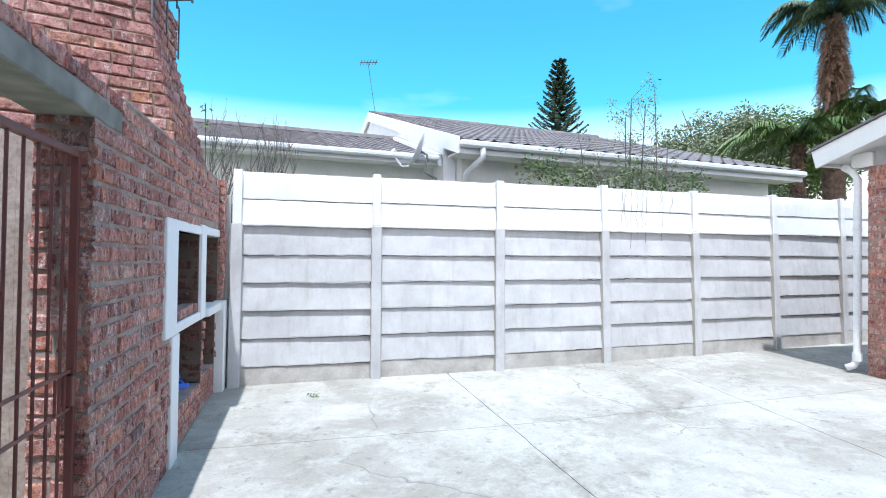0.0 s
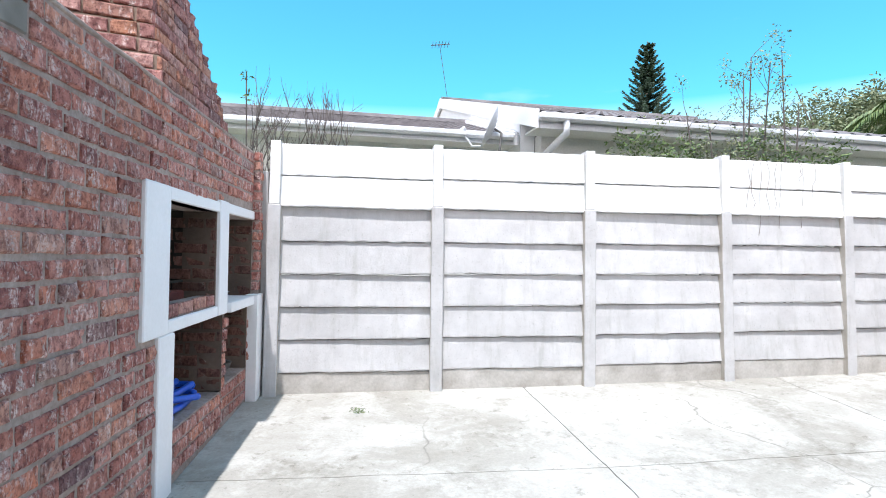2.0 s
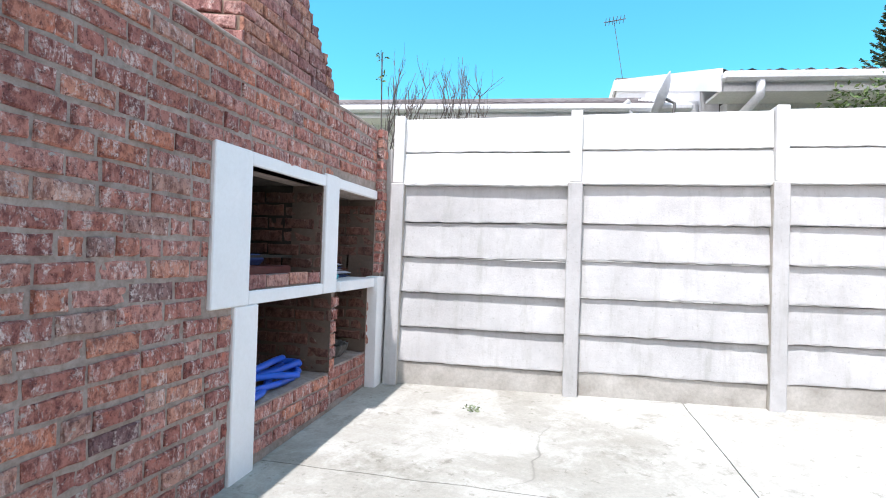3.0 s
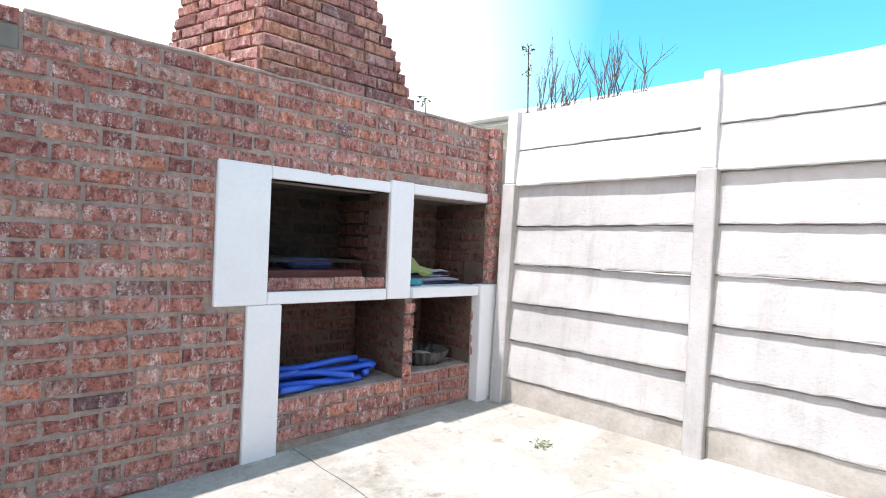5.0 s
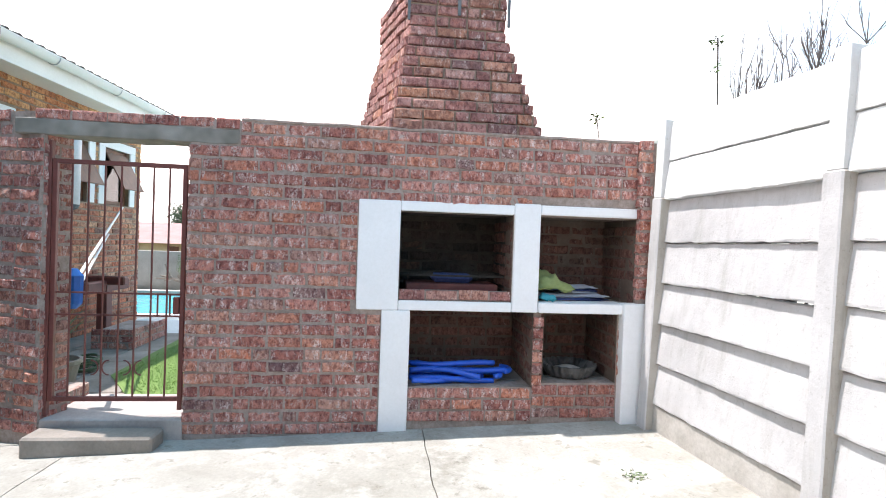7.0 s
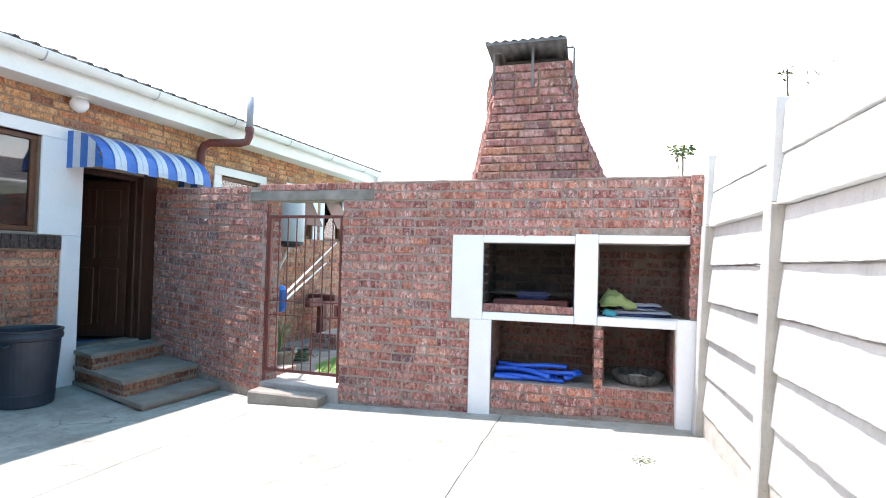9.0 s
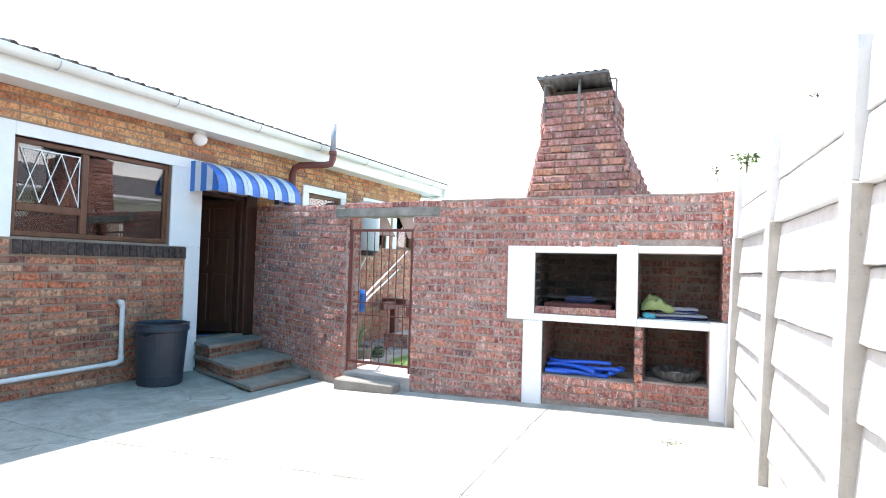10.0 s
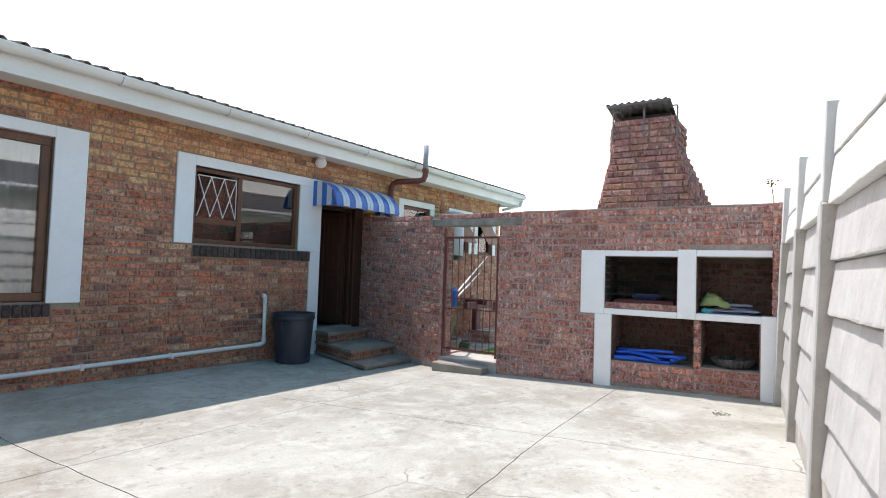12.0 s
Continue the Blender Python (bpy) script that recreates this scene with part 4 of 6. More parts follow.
part("door_frame", box((-0.055, -0.16, 0.335), (-0.002, -0.06, 2.294), 0.005), M_DOOR, door)
part("door_jamb", box((-0.799, -0.059, 0.335), (-0.78, 0.014, 2.35), 0.004), M_DOOR, door)
leaf = part("leaf", box((0.0, -0.04, 0.34), (0.70, 0.0, 2.29), 0.004), M_DOOR, door)
leaf.matrix_local = Matrix.Translation((-0.735, -0.17, 0)) @ Matrix.Rotation(radians(-68), 4, "Z")
for z0, z1 in ((0.5, 1.2), (1.32, 1.72), (1.82, 2.18)):
    for a, b in ((0.09, 0.32), (0.39, 0.62)):
        part("raised_panel", box((a, 0.0, z0), (b, 0.012, z1), 0.008), M_DOOR, leaf)
part("door_handle", tube([(0.64, 0.0, 1.35), (0.64, 0.05, 1.35), (0.54, 0.055, 1.35)], 0.009, 8), M_GALV, leaf, "steel door handle")
mat_ = in_house("door_mat", "blue door mat on the threshold", "mat")
part("mat", box((-0.62, -0.5, 0.291), (-0.10, -0.12, 0.305), 0.004), M_BLUEPAINT, mat_)
part("threshold", box((-0.8, -0.22, 0.25), (0.0, 0.02, 0.328), 0.006), M_STEP, house)

# eaves, gutter and roof
eaves = in_house("roof_eaves", "white painted fascia and soffit under the roof", "eaves", "structure")
E = 0.40
part("soffit", box((-6.35, -0.05, SOFFIT), (11.3, E, SOFFIT + 0.02)), M_TRIM, eaves)
part("fascia", box((-6.35, E, SOFFIT - 0.03), (11.3, E + 0.025, SOFFIT + 0.25), 0.004), M_TRIM, eaves)
part("end_fascia", box((-6.40, -4.0, SOFFIT - 0.03), (-6.352, E, SOFFIT + 0.2), 0.004), M_TRIM, eaves)
gutter = in_house("gutter", "white half-round metal gutter along the eaves", "gutter")
bm = bmesh.new()
prof = [(E + 0.03, SOFFIT + 0.245)] + [(E + 0.095 + 0.068 * math.cos(a), SOFFIT + 0.21 + 0.072 * math.sin(a)) for a in [math.pi + math.pi * k / 9 for k in range(10)]] + [(E + 0.170, SOFFIT + 0.225), (E + 0.163, SOFFIT + 0.228)]
prof += [(E + 0.095 + 0.061 * math.cos(a), SOFFIT + 0.212 + 0.064 * math.sin(a)) for a in [2 * math.pi - math.pi * k / 9 for k in range(10)]]
rings = [[bm.verts.new((u, w, z)) for w, z in prof] for u in (-6.4, 11.3)]
for k in range(len(prof)):
    bm.faces.new((rings[0][k], rings[0][(k + 1) % len(prof)], rings[1][(k + 1) % len(prof)], rings[1][k]))
trough = part("trough", bm, M_TRIM, gutter, smooth=True)
u = -5.6
while u < 11:
    bm = bmesh.new()
    add_tube(bm, [(u, E + 0.095 + 0.075 * math.cos(a), SOFFIT + 0.21 + 0.079 * math.sin(a)) for a in [math.pi + math.pi * k / 9 for k in range(10)]], 0.006, 6)
    part("joint_strap", bm, M_GREYPVC, trough)
    u += 1.28
part("end_outlet", tube([(-6.3, E + 0.095, SOFFIT + 0.15), (-6.3, E + 0.05, SOFFIT - 0.02), (-6.15, 0.08, SOFFIT - 0.12), (-6.08, 0.06, SOFFIT - 0.14)], 0.04, 10), M_TRIM, gutter)
roof = in_house("roof", "grey corrugated fibre cement roof", "roof", "structure")
bm = bmesh.new()
n = int(17.7 / 0.177) * 6
rows = []
for w, z, off in ((E + 0.10, SOFFIT + 0.255, 0), (-4.0, SOFFIT + 1.42, 0), (-4.0, SOFFIT + 1.42, -0.008), (E + 0.10, SOFFIT + 0.255, -0.008)):
    rows.append([bm.verts.new((-6.45 + 17.7 * k / n, w, z + off + 0.032 * math.sin(2 * math.pi * k / 6))) for k in range(n + 1)])
for a, b in zip(rows, rows[1:] + rows[:1]):
    for k in range(n):
        bm.faces.new((a[k], a[k + 1], b[k + 1], b[k]))
part("sheet", bm, M_ROOF, roof, smooth=True)
part("rear_sheet", box((-6.45, -8.4, SOFFIT + 0.2), (11.25, -4.02, SOFFIT + 0.22), 0, Matrix.Translation((0, -4.0, SOFFIT + 1.42)) @ Matrix.Rotation(radians(15), 4, "X") @ Matrix.Translation((0, 4.0, -SOFFIT - 0.22))), M_ROOF, roof)

lamp = in_house("porch_light", "round white glass porch light under the soffit", "lamp", at=(0.16, 0.13, SOFFIT + 0.02))
part("base", add_lathe(bmesh.new(), [(0.075, -0.045), (0.08, -0.04), (0.08, 0.0)], 20), M_TRIM, lamp, smooth=True)
part("globe", add_lathe(bmesh.new(), [(0.001, -0.185)] + [(0.092 * math.sin(a), -0.105 - 0.085 * math.cos(a)) for a in [0.3 + 2.3 * k / 8 for k in range(9)]], 20), M_WHITE, lamp, smooth=True)

# awning
awning = in_house("awning", "blue and white striped curved metal awning over the door", "awning")
AU0, AU1, AZ0, AZ1, AD = -1.33, 0.19, 2.33, 2.71, 0.56


def awn_curve(n=9):
    return [(AD * math.sin(a), AZ0 + (AZ1 - AZ0) * math.cos(a)) for a in [0.12 + (math.pi / 2 - 0.12) * k / n for k in range(n + 1)]]


ns = 11
for k in range(ns):
    a, b = AU0 + (AU1 - AU0) * k / ns, AU0 + (AU1 - AU0) * (k + 1) / ns
    up = 0.010 if k % 2 else 0.0
    bm = bmesh.new()
    cv = awn_curve()
    rows = []
    for off in (up, up - 0.006):
        rows.append([[bm.verts.new((u, d + off * d / AD, z + off)) for u in (a, b)] for d, z in cv])
    for j in range(len(cv) - 1):
        o, i_ = rows
        bm.faces.new((o[j][0], o[j][1], o[j + 1][1], o[j + 1][0]))
        bm.faces.new((i_[j][0], i_[j + 1][0], i_[j + 1][1], i_[j][1]))
        bm.faces.new((o[j][0], o[j + 1][0], i_[j + 1][0], i_[j][0]))
        bm.faces.new((o[j][1], i_[j][1], i_[j + 1][1], o[j + 1][1]))
    add_box(bm, (a, AD - 0.004 + up, AZ0 - 0.045 + (0.01 if k % 2 else 0)), (b, AD + 0.002 + up, AZ0 + 0.004))
    if k % 2:
        cvr = awn_curve()
        add_tube(bm, [((a + b) / 2, d + 0.008, z + 0.008) for d, z in cvr], 0.008, 6)
    part("strip", bm, M_BLUEPAINT if k % 2 == 0 else M_PALE, awning)
for u, s in ((AU1, 1), (AU0, -1)):
    nn = 5
    for k in range(nn):
        d0, d1 = AD * k / nn, AD * (k + 1) / nn
        zt0 = AZ0 + (AZ1 - AZ0) * math.sqrt(max(0, 1 - (d0 / AD) ** 2))
        zt1 = AZ0 + (AZ1 - AZ0) * math.sqrt(max(0, 1 - (d1 / AD) ** 2))
        bm = bmesh.new()
        vs = []
        for uu in (u, u + s * 0.006):
            vs.append([bm.verts.new((uu, d, z)) for d, z in ((d0, AZ0 - 0.03), (d1, AZ0 - 0.03), (d1, zt1), (d0, zt0))])
        bm.faces.new(vs[0])
        bm.faces.new(vs[1][::-1])
        for j in range(4):
            bm.faces.new((vs[0][j], vs[0][(j + 1) % 4], vs[1][(j + 1) % 4], vs[1][j]))
        part("side_strip", bm, M_BLUEPAINT if k % 2 == 0 else M_PALE, awning)

# flue pipe over the gutter
flue = in_house("vent_pipe", "red-brown vent pipe with pale top bending round the gutter", "pipe")
bend = part("lower_pipe", tube([(-1.62, 0.10, 0.2), (-1.62, 0.10, 2.84), (-1.63, 0.14, 2.93), (-1.66, 0.22, 2.97), (-1.83, 0.58, 2.985), (-1.88, 0.66, 3.01), (-1.89, 0.69, 3.09), (-1.89, 0.69, 3.18)], 0.055, 14), M_STEEL, flue, smooth=True)
part("upper_pipe", tube([(-1.89, 0.69, 3.18), (-1.89, 0.69, 3.65)], 0.05, 14), M_PIPE, flue, "pale grey pipe end", True)
part("collar", tube([(-1.89, 0.69, 3.15), (-1.89, 0.69, 3.21)], 0.062, 14), M_STEEL, bend)

# waste pipe on the wall
waste = in_house("waste_pipe", "white plastic waste pipe clipped along the brick wall", "pipe")
run = part("pipe_run", tube([(1.06, -0.02, 0.86), (1.06, 0.03, 0.88), (1.05, 0.055, 0.85), (1.04, 0.055, 0.24), (1.06, 0.055, 0.19), (1.12, 0.055, 0.175), (9.0, 0.055, 0.06)], 0.026, 12), M_PVC, waste, smooth=True)
for u in (2.4, 3.4, 4.4, 5.6):
    part("clip", box((u - 0.02, 0.0, 0.135 - 0.0148 * (u - 1.1)), (u + 0.02, 0.09, 0.205 - 0.0148 * (u - 1.1)), 0.005), M_PVC, run)
part("elbow", tube([(1.04, 0.055, 0.27), (1.04, 0.055, 0.2), (1.1, 0.055, 0.176), (1.16, 0.055, 0.175)], 0.034, 12), M_PVC, waste, smooth=True)
part("elbow", tube([(1.06, 0.0, 0.88), (1.06, 0.045, 0.88), (1.05, 0.056, 0.83)], 0.034, 12), M_PVC, waste, smooth=True)

# ---- steps ----
steps = thing("door_steps", None, "three concrete topped brick steps up to the door", "steps")
FZ = -0.125


def slant_at(u, w):
    v = SLW @ Vector((u, w, 0))
    return (v.x, v.y)


def house_line(w):
    """Where a line parallel to the slanting wall meets the house."""
    p, q = Vector(slant_at(0, w)), Vector(slant_at(1, w))
    k = 0.0
    for _ in range(40):
        x, y = p + (q - p) * k
        k += (-0.52 + HS * (x - 0.26) + 0.026 - y) / (q - p).y
    return k


def step_poly(near, far_, side):
    return [slant_at(house_line(0.02), 0.02), slant_at(house_line(side), side), slant_at(far_, side), slant_at(near, 0.02)]


def worn_block_poly(poly, z0, z1):
    """A cast tread with rounded, slightly uneven edges."""
    bm = prism(poly, z0, z1)
    bmesh.ops.subdivide_edges(bm, edges=[e for e in bm.edges if e.calc_length() > 0.3], cuts=8, use_grid_fill=True)
    bmesh.ops.recalc_face_normals(bm, faces=bm.faces)
    for v in bm.verts:
        v.co.x += 0.008 * noise.noise((v.co.x * 5, v.co.y * 5, 1))
        v.co.y += 0.008 * noise.noise((v.co.x * 5, v.co.y * 5, 6))
        v.co.z += 0.004 * noise.noise((v.co.x * 4, v.co.y * 4, 3))
    return bm


M_STEPBRICK = brick_mat("step_brick", [(0.0, (0.25, 0.10, 0.07)), (0.4, (0.40, 0.17, 0.10)), (0.7, (0.46, 0.22, 0.13)), (1.0, (0.22, 0.13, 0.10))], (0.42, 0.36, 0.28), 0.55, 0.5)
for near_, far_, z1 in ((0.50, 0.88, 0.30), (1.30, 1.60, 0.13), (1.74, 1.98, -0.035)):
    part("tread", worn_block_poly(step_poly(near_, far_, 0.98), z1 - 0.04, z1), M_STEP, steps)
    part("riser_core", prism(step_poly(near_ - 0.03, far_ - 0.03, 0.95), FZ - 0.2, z1 - 0.041), M_MORTAR_D, steps)
    if z1 < 0:
        continue
    p, q = Vector(slant_at(near_ - 0.03, 0.02)), Vector(slant_at(far_ - 0.03, 0.95))
    f = frame_of((p.x, p.y, 0), q - p)
    lay_bricks(steps, f, 0.02, (q - p).length - 0.005, z1 - 0.21, z1 - 0.042, [], M_STEPBRICK, lambda u, z: True, proud=0.010, seed=int(near_ * 100))
    p, q = q, Vector(slant_at(house_line(0.95), 0.95))
    f = frame_of((p.x, p.y, 0), q - p)
    lay_bricks(steps, f, 0.0, (q - p).length - 0.03, z1 - 0.21, z1 - 0.042, [], M_STEPBRICK, lambda u, z: True, proud=0.010, seed=int(near_ * 100) + 1)
gstep = part("gate_step", box((0.02, 1.70, -0.2), (0.225, 2.49, 0.045), 0.015), M_STEP, None, "worn concrete step in front of the gate", category="step")
part("gate_threshold", box((-0.6, 1.69, -0.2), (0.010, 2.598, 0.09), 0.008), M_PAVE, None, "concrete threshold under the garden gate", category="threshold")

# ---- gate ----
gate = thing("garden_gate", Matrix.Translation((-0.05, 0, 0)), "red-brown steel bar gate in the brick wall", "gate")
g0, g1, gz0, gz1 = 1.715, 2.575, 0.20, 1.83
part("stile", box((-0.015, g0, gz0), (0.015, g0 + 0.03, gz1), 0.003), M_STEEL, gate)
part("stile", box((-0.015, g1 - 0.03, gz0 - 0.06), (0.015, g1, gz1), 0.003), M_STEEL, gate)
part("top_rail", box((-0.015, g0 + 0.03, gz1 - 0.03), (0.015, g1 - 0.03, gz1), 0.003), M_STEEL, gate)
part("bottom_rail", box((-0.015, g0 + 0.03, gz0), (0.015, g1 - 0.03, gz0 + 0.03), 0.003), M_STEEL, gate)
for z in (0.78, 0.93):
    part("mid_rail", box((-0.006, g0 + 0.03, z), (0.006, g1 - 0.03, z + 0.012)), M_STEEL, gate)
for k in range(1, 8):
    y = g0 + 0.015 + (g1 - g0 - 0.03) * k / 8
    part("bar", tube([(0, y, gz0 + 0.03), (0, y, gz1 - 0.03)], 0.0065, 6), M_STEEL, gate)
for y in (2.40, 2.48):
    part("short_bar", tube([(0.008, y, 0.79), (0.008, y, 0.93)], 0.006, 6), M_STEEL, gate)
for y in (g0 + 0.015 + 0.83 * 3 / 8, g0 + 0.015 + 0.83 * 5 / 8):
    bm = bmesh.new()
    for s in (1, -1):
        for v in (1, -1):
            add_tube(bm, [(0.01, y + s * (0.012 + 0.045 * (1 - math.cos(a))), 0.43 + v * 0.05 * math.sin(a)) for a in [0.0, 0.4, 0.8, 1.2, 1.57]], 0.005, 6)
    part("scroll", bm, M_STEEL, gate)
part("latch", box((-0.02, g1 - 0.07, 0.80), (0.025, g1 - 0.032, 0.92), 0.004), M_STEEL, gate)
part("gate_post", box((-0.02, 1.682, 0.1), (0.02, 1.712, 1.95), 0.003), M_STEEL, gate)


# ---- yard things ----
dustbin = thing("dustbin", Matrix.Translation((1.02, -0.22, floor_z(1.02, -0.22))), "dark blue plastic dustbin standing by the steps", "dustbin")
bin_body = part("body", add_lathe(bmesh.new(), [(0.235, 0.0), (0.245, 0.01), (0.255, 0.12), (0.252, 0.13), (0.285, 0.62), (0.30, 0.63), (0.305, 0.66), (0.292, 0.70), (0.305, 0.705), (0.305, 0.72), (0.285, 0.722), (0.275, 0.70), (0.24, 0.05), (0.001, 0.04)], 36), M_BIN, dustbin, smooth=False)
for a in (0.4, 3.5):
    part("handle", tube([(0.30 * math.cos(a - 0.15), 0.30 * math.sin(a - 0.15), 0.6), (0.335 * math.cos(a - 0.1), 0.335 * math.sin(a - 0.1), 0.585), (0.335 * math.cos(a + 0.1), 0.335 * math.sin(a + 0.1), 0.585), (0.30 * math.cos(a + 0.15), 0.30 * math.sin(a + 0.15), 0.6)], 0.012, 8), M_BIN, bin_body)

# blue pool hose folded in the wood bay
hose = thing("pool_hose", None, "coiled bright blue ribbed pool hose on the brick shelf", "hose")
rnd = random.Random(5)
for k, (y0, y1, x0, x1, z) in enumerate(((4.15, 4.78, -0.16, -0.10, 0.345), (4.16, 4.72, -0.06, -0.20, 0.345), (4.15, 4.84, -0.30, -0.26, 0.345), (4.17, 4.66, -0.22, -0.05, 0.39), (4.15, 4.86, -0.12, -0.30, 0.395), (4.2, 4.88, -0.34, -0.16, 0.40), (4.15, 4.80, -0.26, -0.20, 0.44))):
    pts = []
    n = 26
    for q in range(n + 1):
        f = q / n
        pts.append((x0 + (x1 - x0) * f + 0.035 * math.sin(f * 4 + k), y0 + (y1 - y0) * f, z + 0.012 * math.sin(f * 5 + k * 1.7)))
    part("hose_length", tube(pts, 0.021, 9, [0.0205 + 0.0012 * (q % 2) for q in range(n + 1)]), M_BLUE, hose, smooth=True)
bm = bmesh.new()
for yc, x0, x1, z in ((4.78, -0.10, -0.26, 0.37), (4.86, -0.30, -0.14, 0.40)):
    add_tube(bm, [((x0 + x1) / 2 + (x0 - x1) / 2 * math.cos(a), yc + 0.06 * math.sin(a), z) for a in [math.pi * q / 10 for q in range(11)]], 0.021, 9)
part("hose_bend", bm, M_BLUE, hose, smooth=True)


# folded towels in the preparation bay
def cloth(name, label, material, y0, y1, x0, x1, z, layers, h, seed, lift=0.0):
    ob = thing(name, None, label, "towel", "towels in the braai bay")
    for k in range(layers):
        bm = bmesh.new()
        n, m_ = 12, 10
        rows = []
        for side in (0, 1):
            g = []
            for i in range(n + 1):
                for j in range(m_ + 1):
                    fy, fx = i / n, j / m_
                    edge = min(fy, 1 - fy, fx, 1 - fx)
                    bulge = h * (0.5 + 0.5 * min(1.0, edge * 8) ** 0.5)
                    wob = 0.014 * noise.noise((fy * 4 + seed, fx * 4, k * 2.0 + seed)) + lift * math.exp(-((fy - 0.4) ** 2 + (fx - 0.5) ** 2) * 7) * (1 + 0.75 * noise.noise((fy * 6, fx * 6, seed)))
                    g.append(bm.verts.new((x0 + (x1 - x0) * fx + 0.02 * noise.noise((fy * 3, k + seed, 1)), y0 + (y1 - y0) * fy + 0.02 * noise.noise((fx * 3, k + seed, 9)), z + k * h + (bulge if side else h - bulge) + (wob if side or k or lift else abs(wob) * 0.3))))
            rows.append(g)
        idx = lambda i, j: i * (m_ + 1) + j
        for g, flip in ((rows[0], True), (rows[1], False)):
            for i in range(n):
                for j in range(m_):
                    q = [g[idx(i, j)], g[idx(i + 1, j)], g[idx(i + 1, j + 1)], g[idx(i, j + 1)]]
                    bm.faces.new(q[::-1] if flip else q)
        ring = [idx(i, 0) for i in range(n + 1)] + [idx(n, j) for j in range(1, m_ + 1)] + [idx(i, m_) for i in range(n - 1, -1, -1)] + [idx(0, j) for j in range(m_ - 1, 0, -1)]
        for a, b in zip(ring, ring[1:] + ring[:1]):
            bm.faces.new((rows[0][a], rows[0][b], rows[1][b], rows[1][a]))
        part("fold", bm, material[k % len(material)], ob, smooth=True)
    return ob


M_TOWEL_G = mottled("lime_towel_cloth", (0.36, 0.42, 0.14), (0.46, 0.52, 0.22), 8, 0.95, 150, 0.6)
M_TOWEL_N = mottled("navy_towel_cloth", (0.03, 0.05, 0.16), (0.06, 0.09, 0.24), 8, 0.95, 150, 0.6)
M_TOWEL_W = mottled("pale_towel_cloth", (0.45, 0.48, 0.55), (0.58, 0.60, 0.66), 8, 0.95, 150, 0.6)
M_TEAL = mottled("teal_cloth", (0.05, 0.36, 0.42), (0.09, 0.46, 0.52), 8, 0.9, 150, 0.5)
cloth("towel", "grey-blue towel folded flat on the shelf", [M_TOWEL_N, M_TOWEL_W], 5.08, 5.68, -0.46, -0.14, 0.942, 2, 0.026, 1)
cloth("towel", "navy and white striped towel folded in a stack", [M_TOWEL_W, M_TOWEL_N, M_TOWEL_W], 5.22, 5.60, -0.44, -0.18, 0.998, 3, 0.018, 4)
cloth("towel", "crumpled lime green towel lying on the stack", [M_TOWEL_G], 5.075, 5.39, -0.44, -0.12, 0.998, 1, 0.06, 7, 0.10)
cloth("cloth", "small teal cloth at the shelf edge", [M_TEAL], 5.10, 5.22, -0.13, -0.04, 0.947, 1, 0.035, 11, 0.02)

# fluted ash tub in the ash bay
M_TIN = mottled("sooty_fluted_metal", (0.035, 0.033, 0.031), (0.15, 0.145, 0.14), 14, 0.7, 60, 0.5)
tub = thing("fluted_tub", Matrix.Translation((-0.27, 5.41, 0.349)), "round sooty grey tub with a fluted rim", "tub")
bm = bmesh.new()
rows = []
for rad, z, flute in ((0.15, 0.0, 0.0), (0.165, 0.004, 0.01), (0.19, 0.06, 0.024), (0.20, 0.095, 0.026), (0.19, 0.097, 0.026), (0.15, 0.05, 0.018), (0.13, 0.03, 0.0)):
    n = 132
    rows.append([bm.verts.new(((rad + flute * (0.5 + 0.5 * math.cos(22 * 2 * math.pi * k / n))) * math.cos(2 * math.pi * k / n), (rad + flute * (0.5 + 0.5 * math.cos(22 * 2 * math.pi * k / n))) * math.sin(2 * math.pi * k / n), z)) for k in range(n)])
for a, b in zip(rows, rows[1:]):
    for k in range(n):
        bm.faces.new((a[k], a[(k + 1) % n], b[(k + 1) % n], b[k]))
bm.faces.new(rows[0][::-1])
bm.faces.new(rows[-1])
part("fluted_wall", bm, M_TIN, tub)
part("ash_heap", add_lathe(bmesh.new(), [(0.001, 0.075), (0.06, 0.066), (0.12, 0.045), (0.135, 0.035), (0.001, 0.034)], 24), M_FOOT, tub, "pale grey ash")
bundle = part("folded_bag", in_wall(box((4.30, -0.45, 1.052), (4.62, -0.25, 1.12), 0.03)), M_TOWEL_N, None, "dark cloth bag on the ash tray", category="bag")

# weeds
weed = thing("weed", Matrix.Translation((0.95, 5.38, floor_z(0.95, 5.38))), "small green weed growing from a floor crack", "weed")


def leaves(bm, centre, radius, count, size, rnd, squash=1.0, droop=0.0):
    """Many small bent leaves in a loose clump."""
    for _ in range(count):
        d = Vector((rnd.gauss(0, 1), rnd.gauss(0, 1), rnd.gauss(0, 1))).normalized() * radius * rnd.random() ** 0.45
        c = Vector(centre) + Vector((d.x, d.y, d.z * squash))
        a = Vector((rnd.gauss(0, 1), rnd.gauss(0, 1), rnd.gauss(0, 0.6) - droop)).normalized()
        b = a.orthogonal().normalized()
        b = Matrix.Rotation(rnd.uniform(0, 6.28), 3, a) @ b
        s = size * rnd.uniform(0.6, 1.4)
        n = a.cross(b)
        p = [c, c + a * s * 0.5 + b * s * 0.2 + n * s * 0.05, c + a * s, c + a * s * 0.5 - b * s * 0.2 + n * s * 0.05]
        v = [bm.verts.new(q) for q in p]
        bm.faces.new((v[0], v[1], v[2]))
        bm.faces.new((v[0], v[2], v[3]))
    return bm


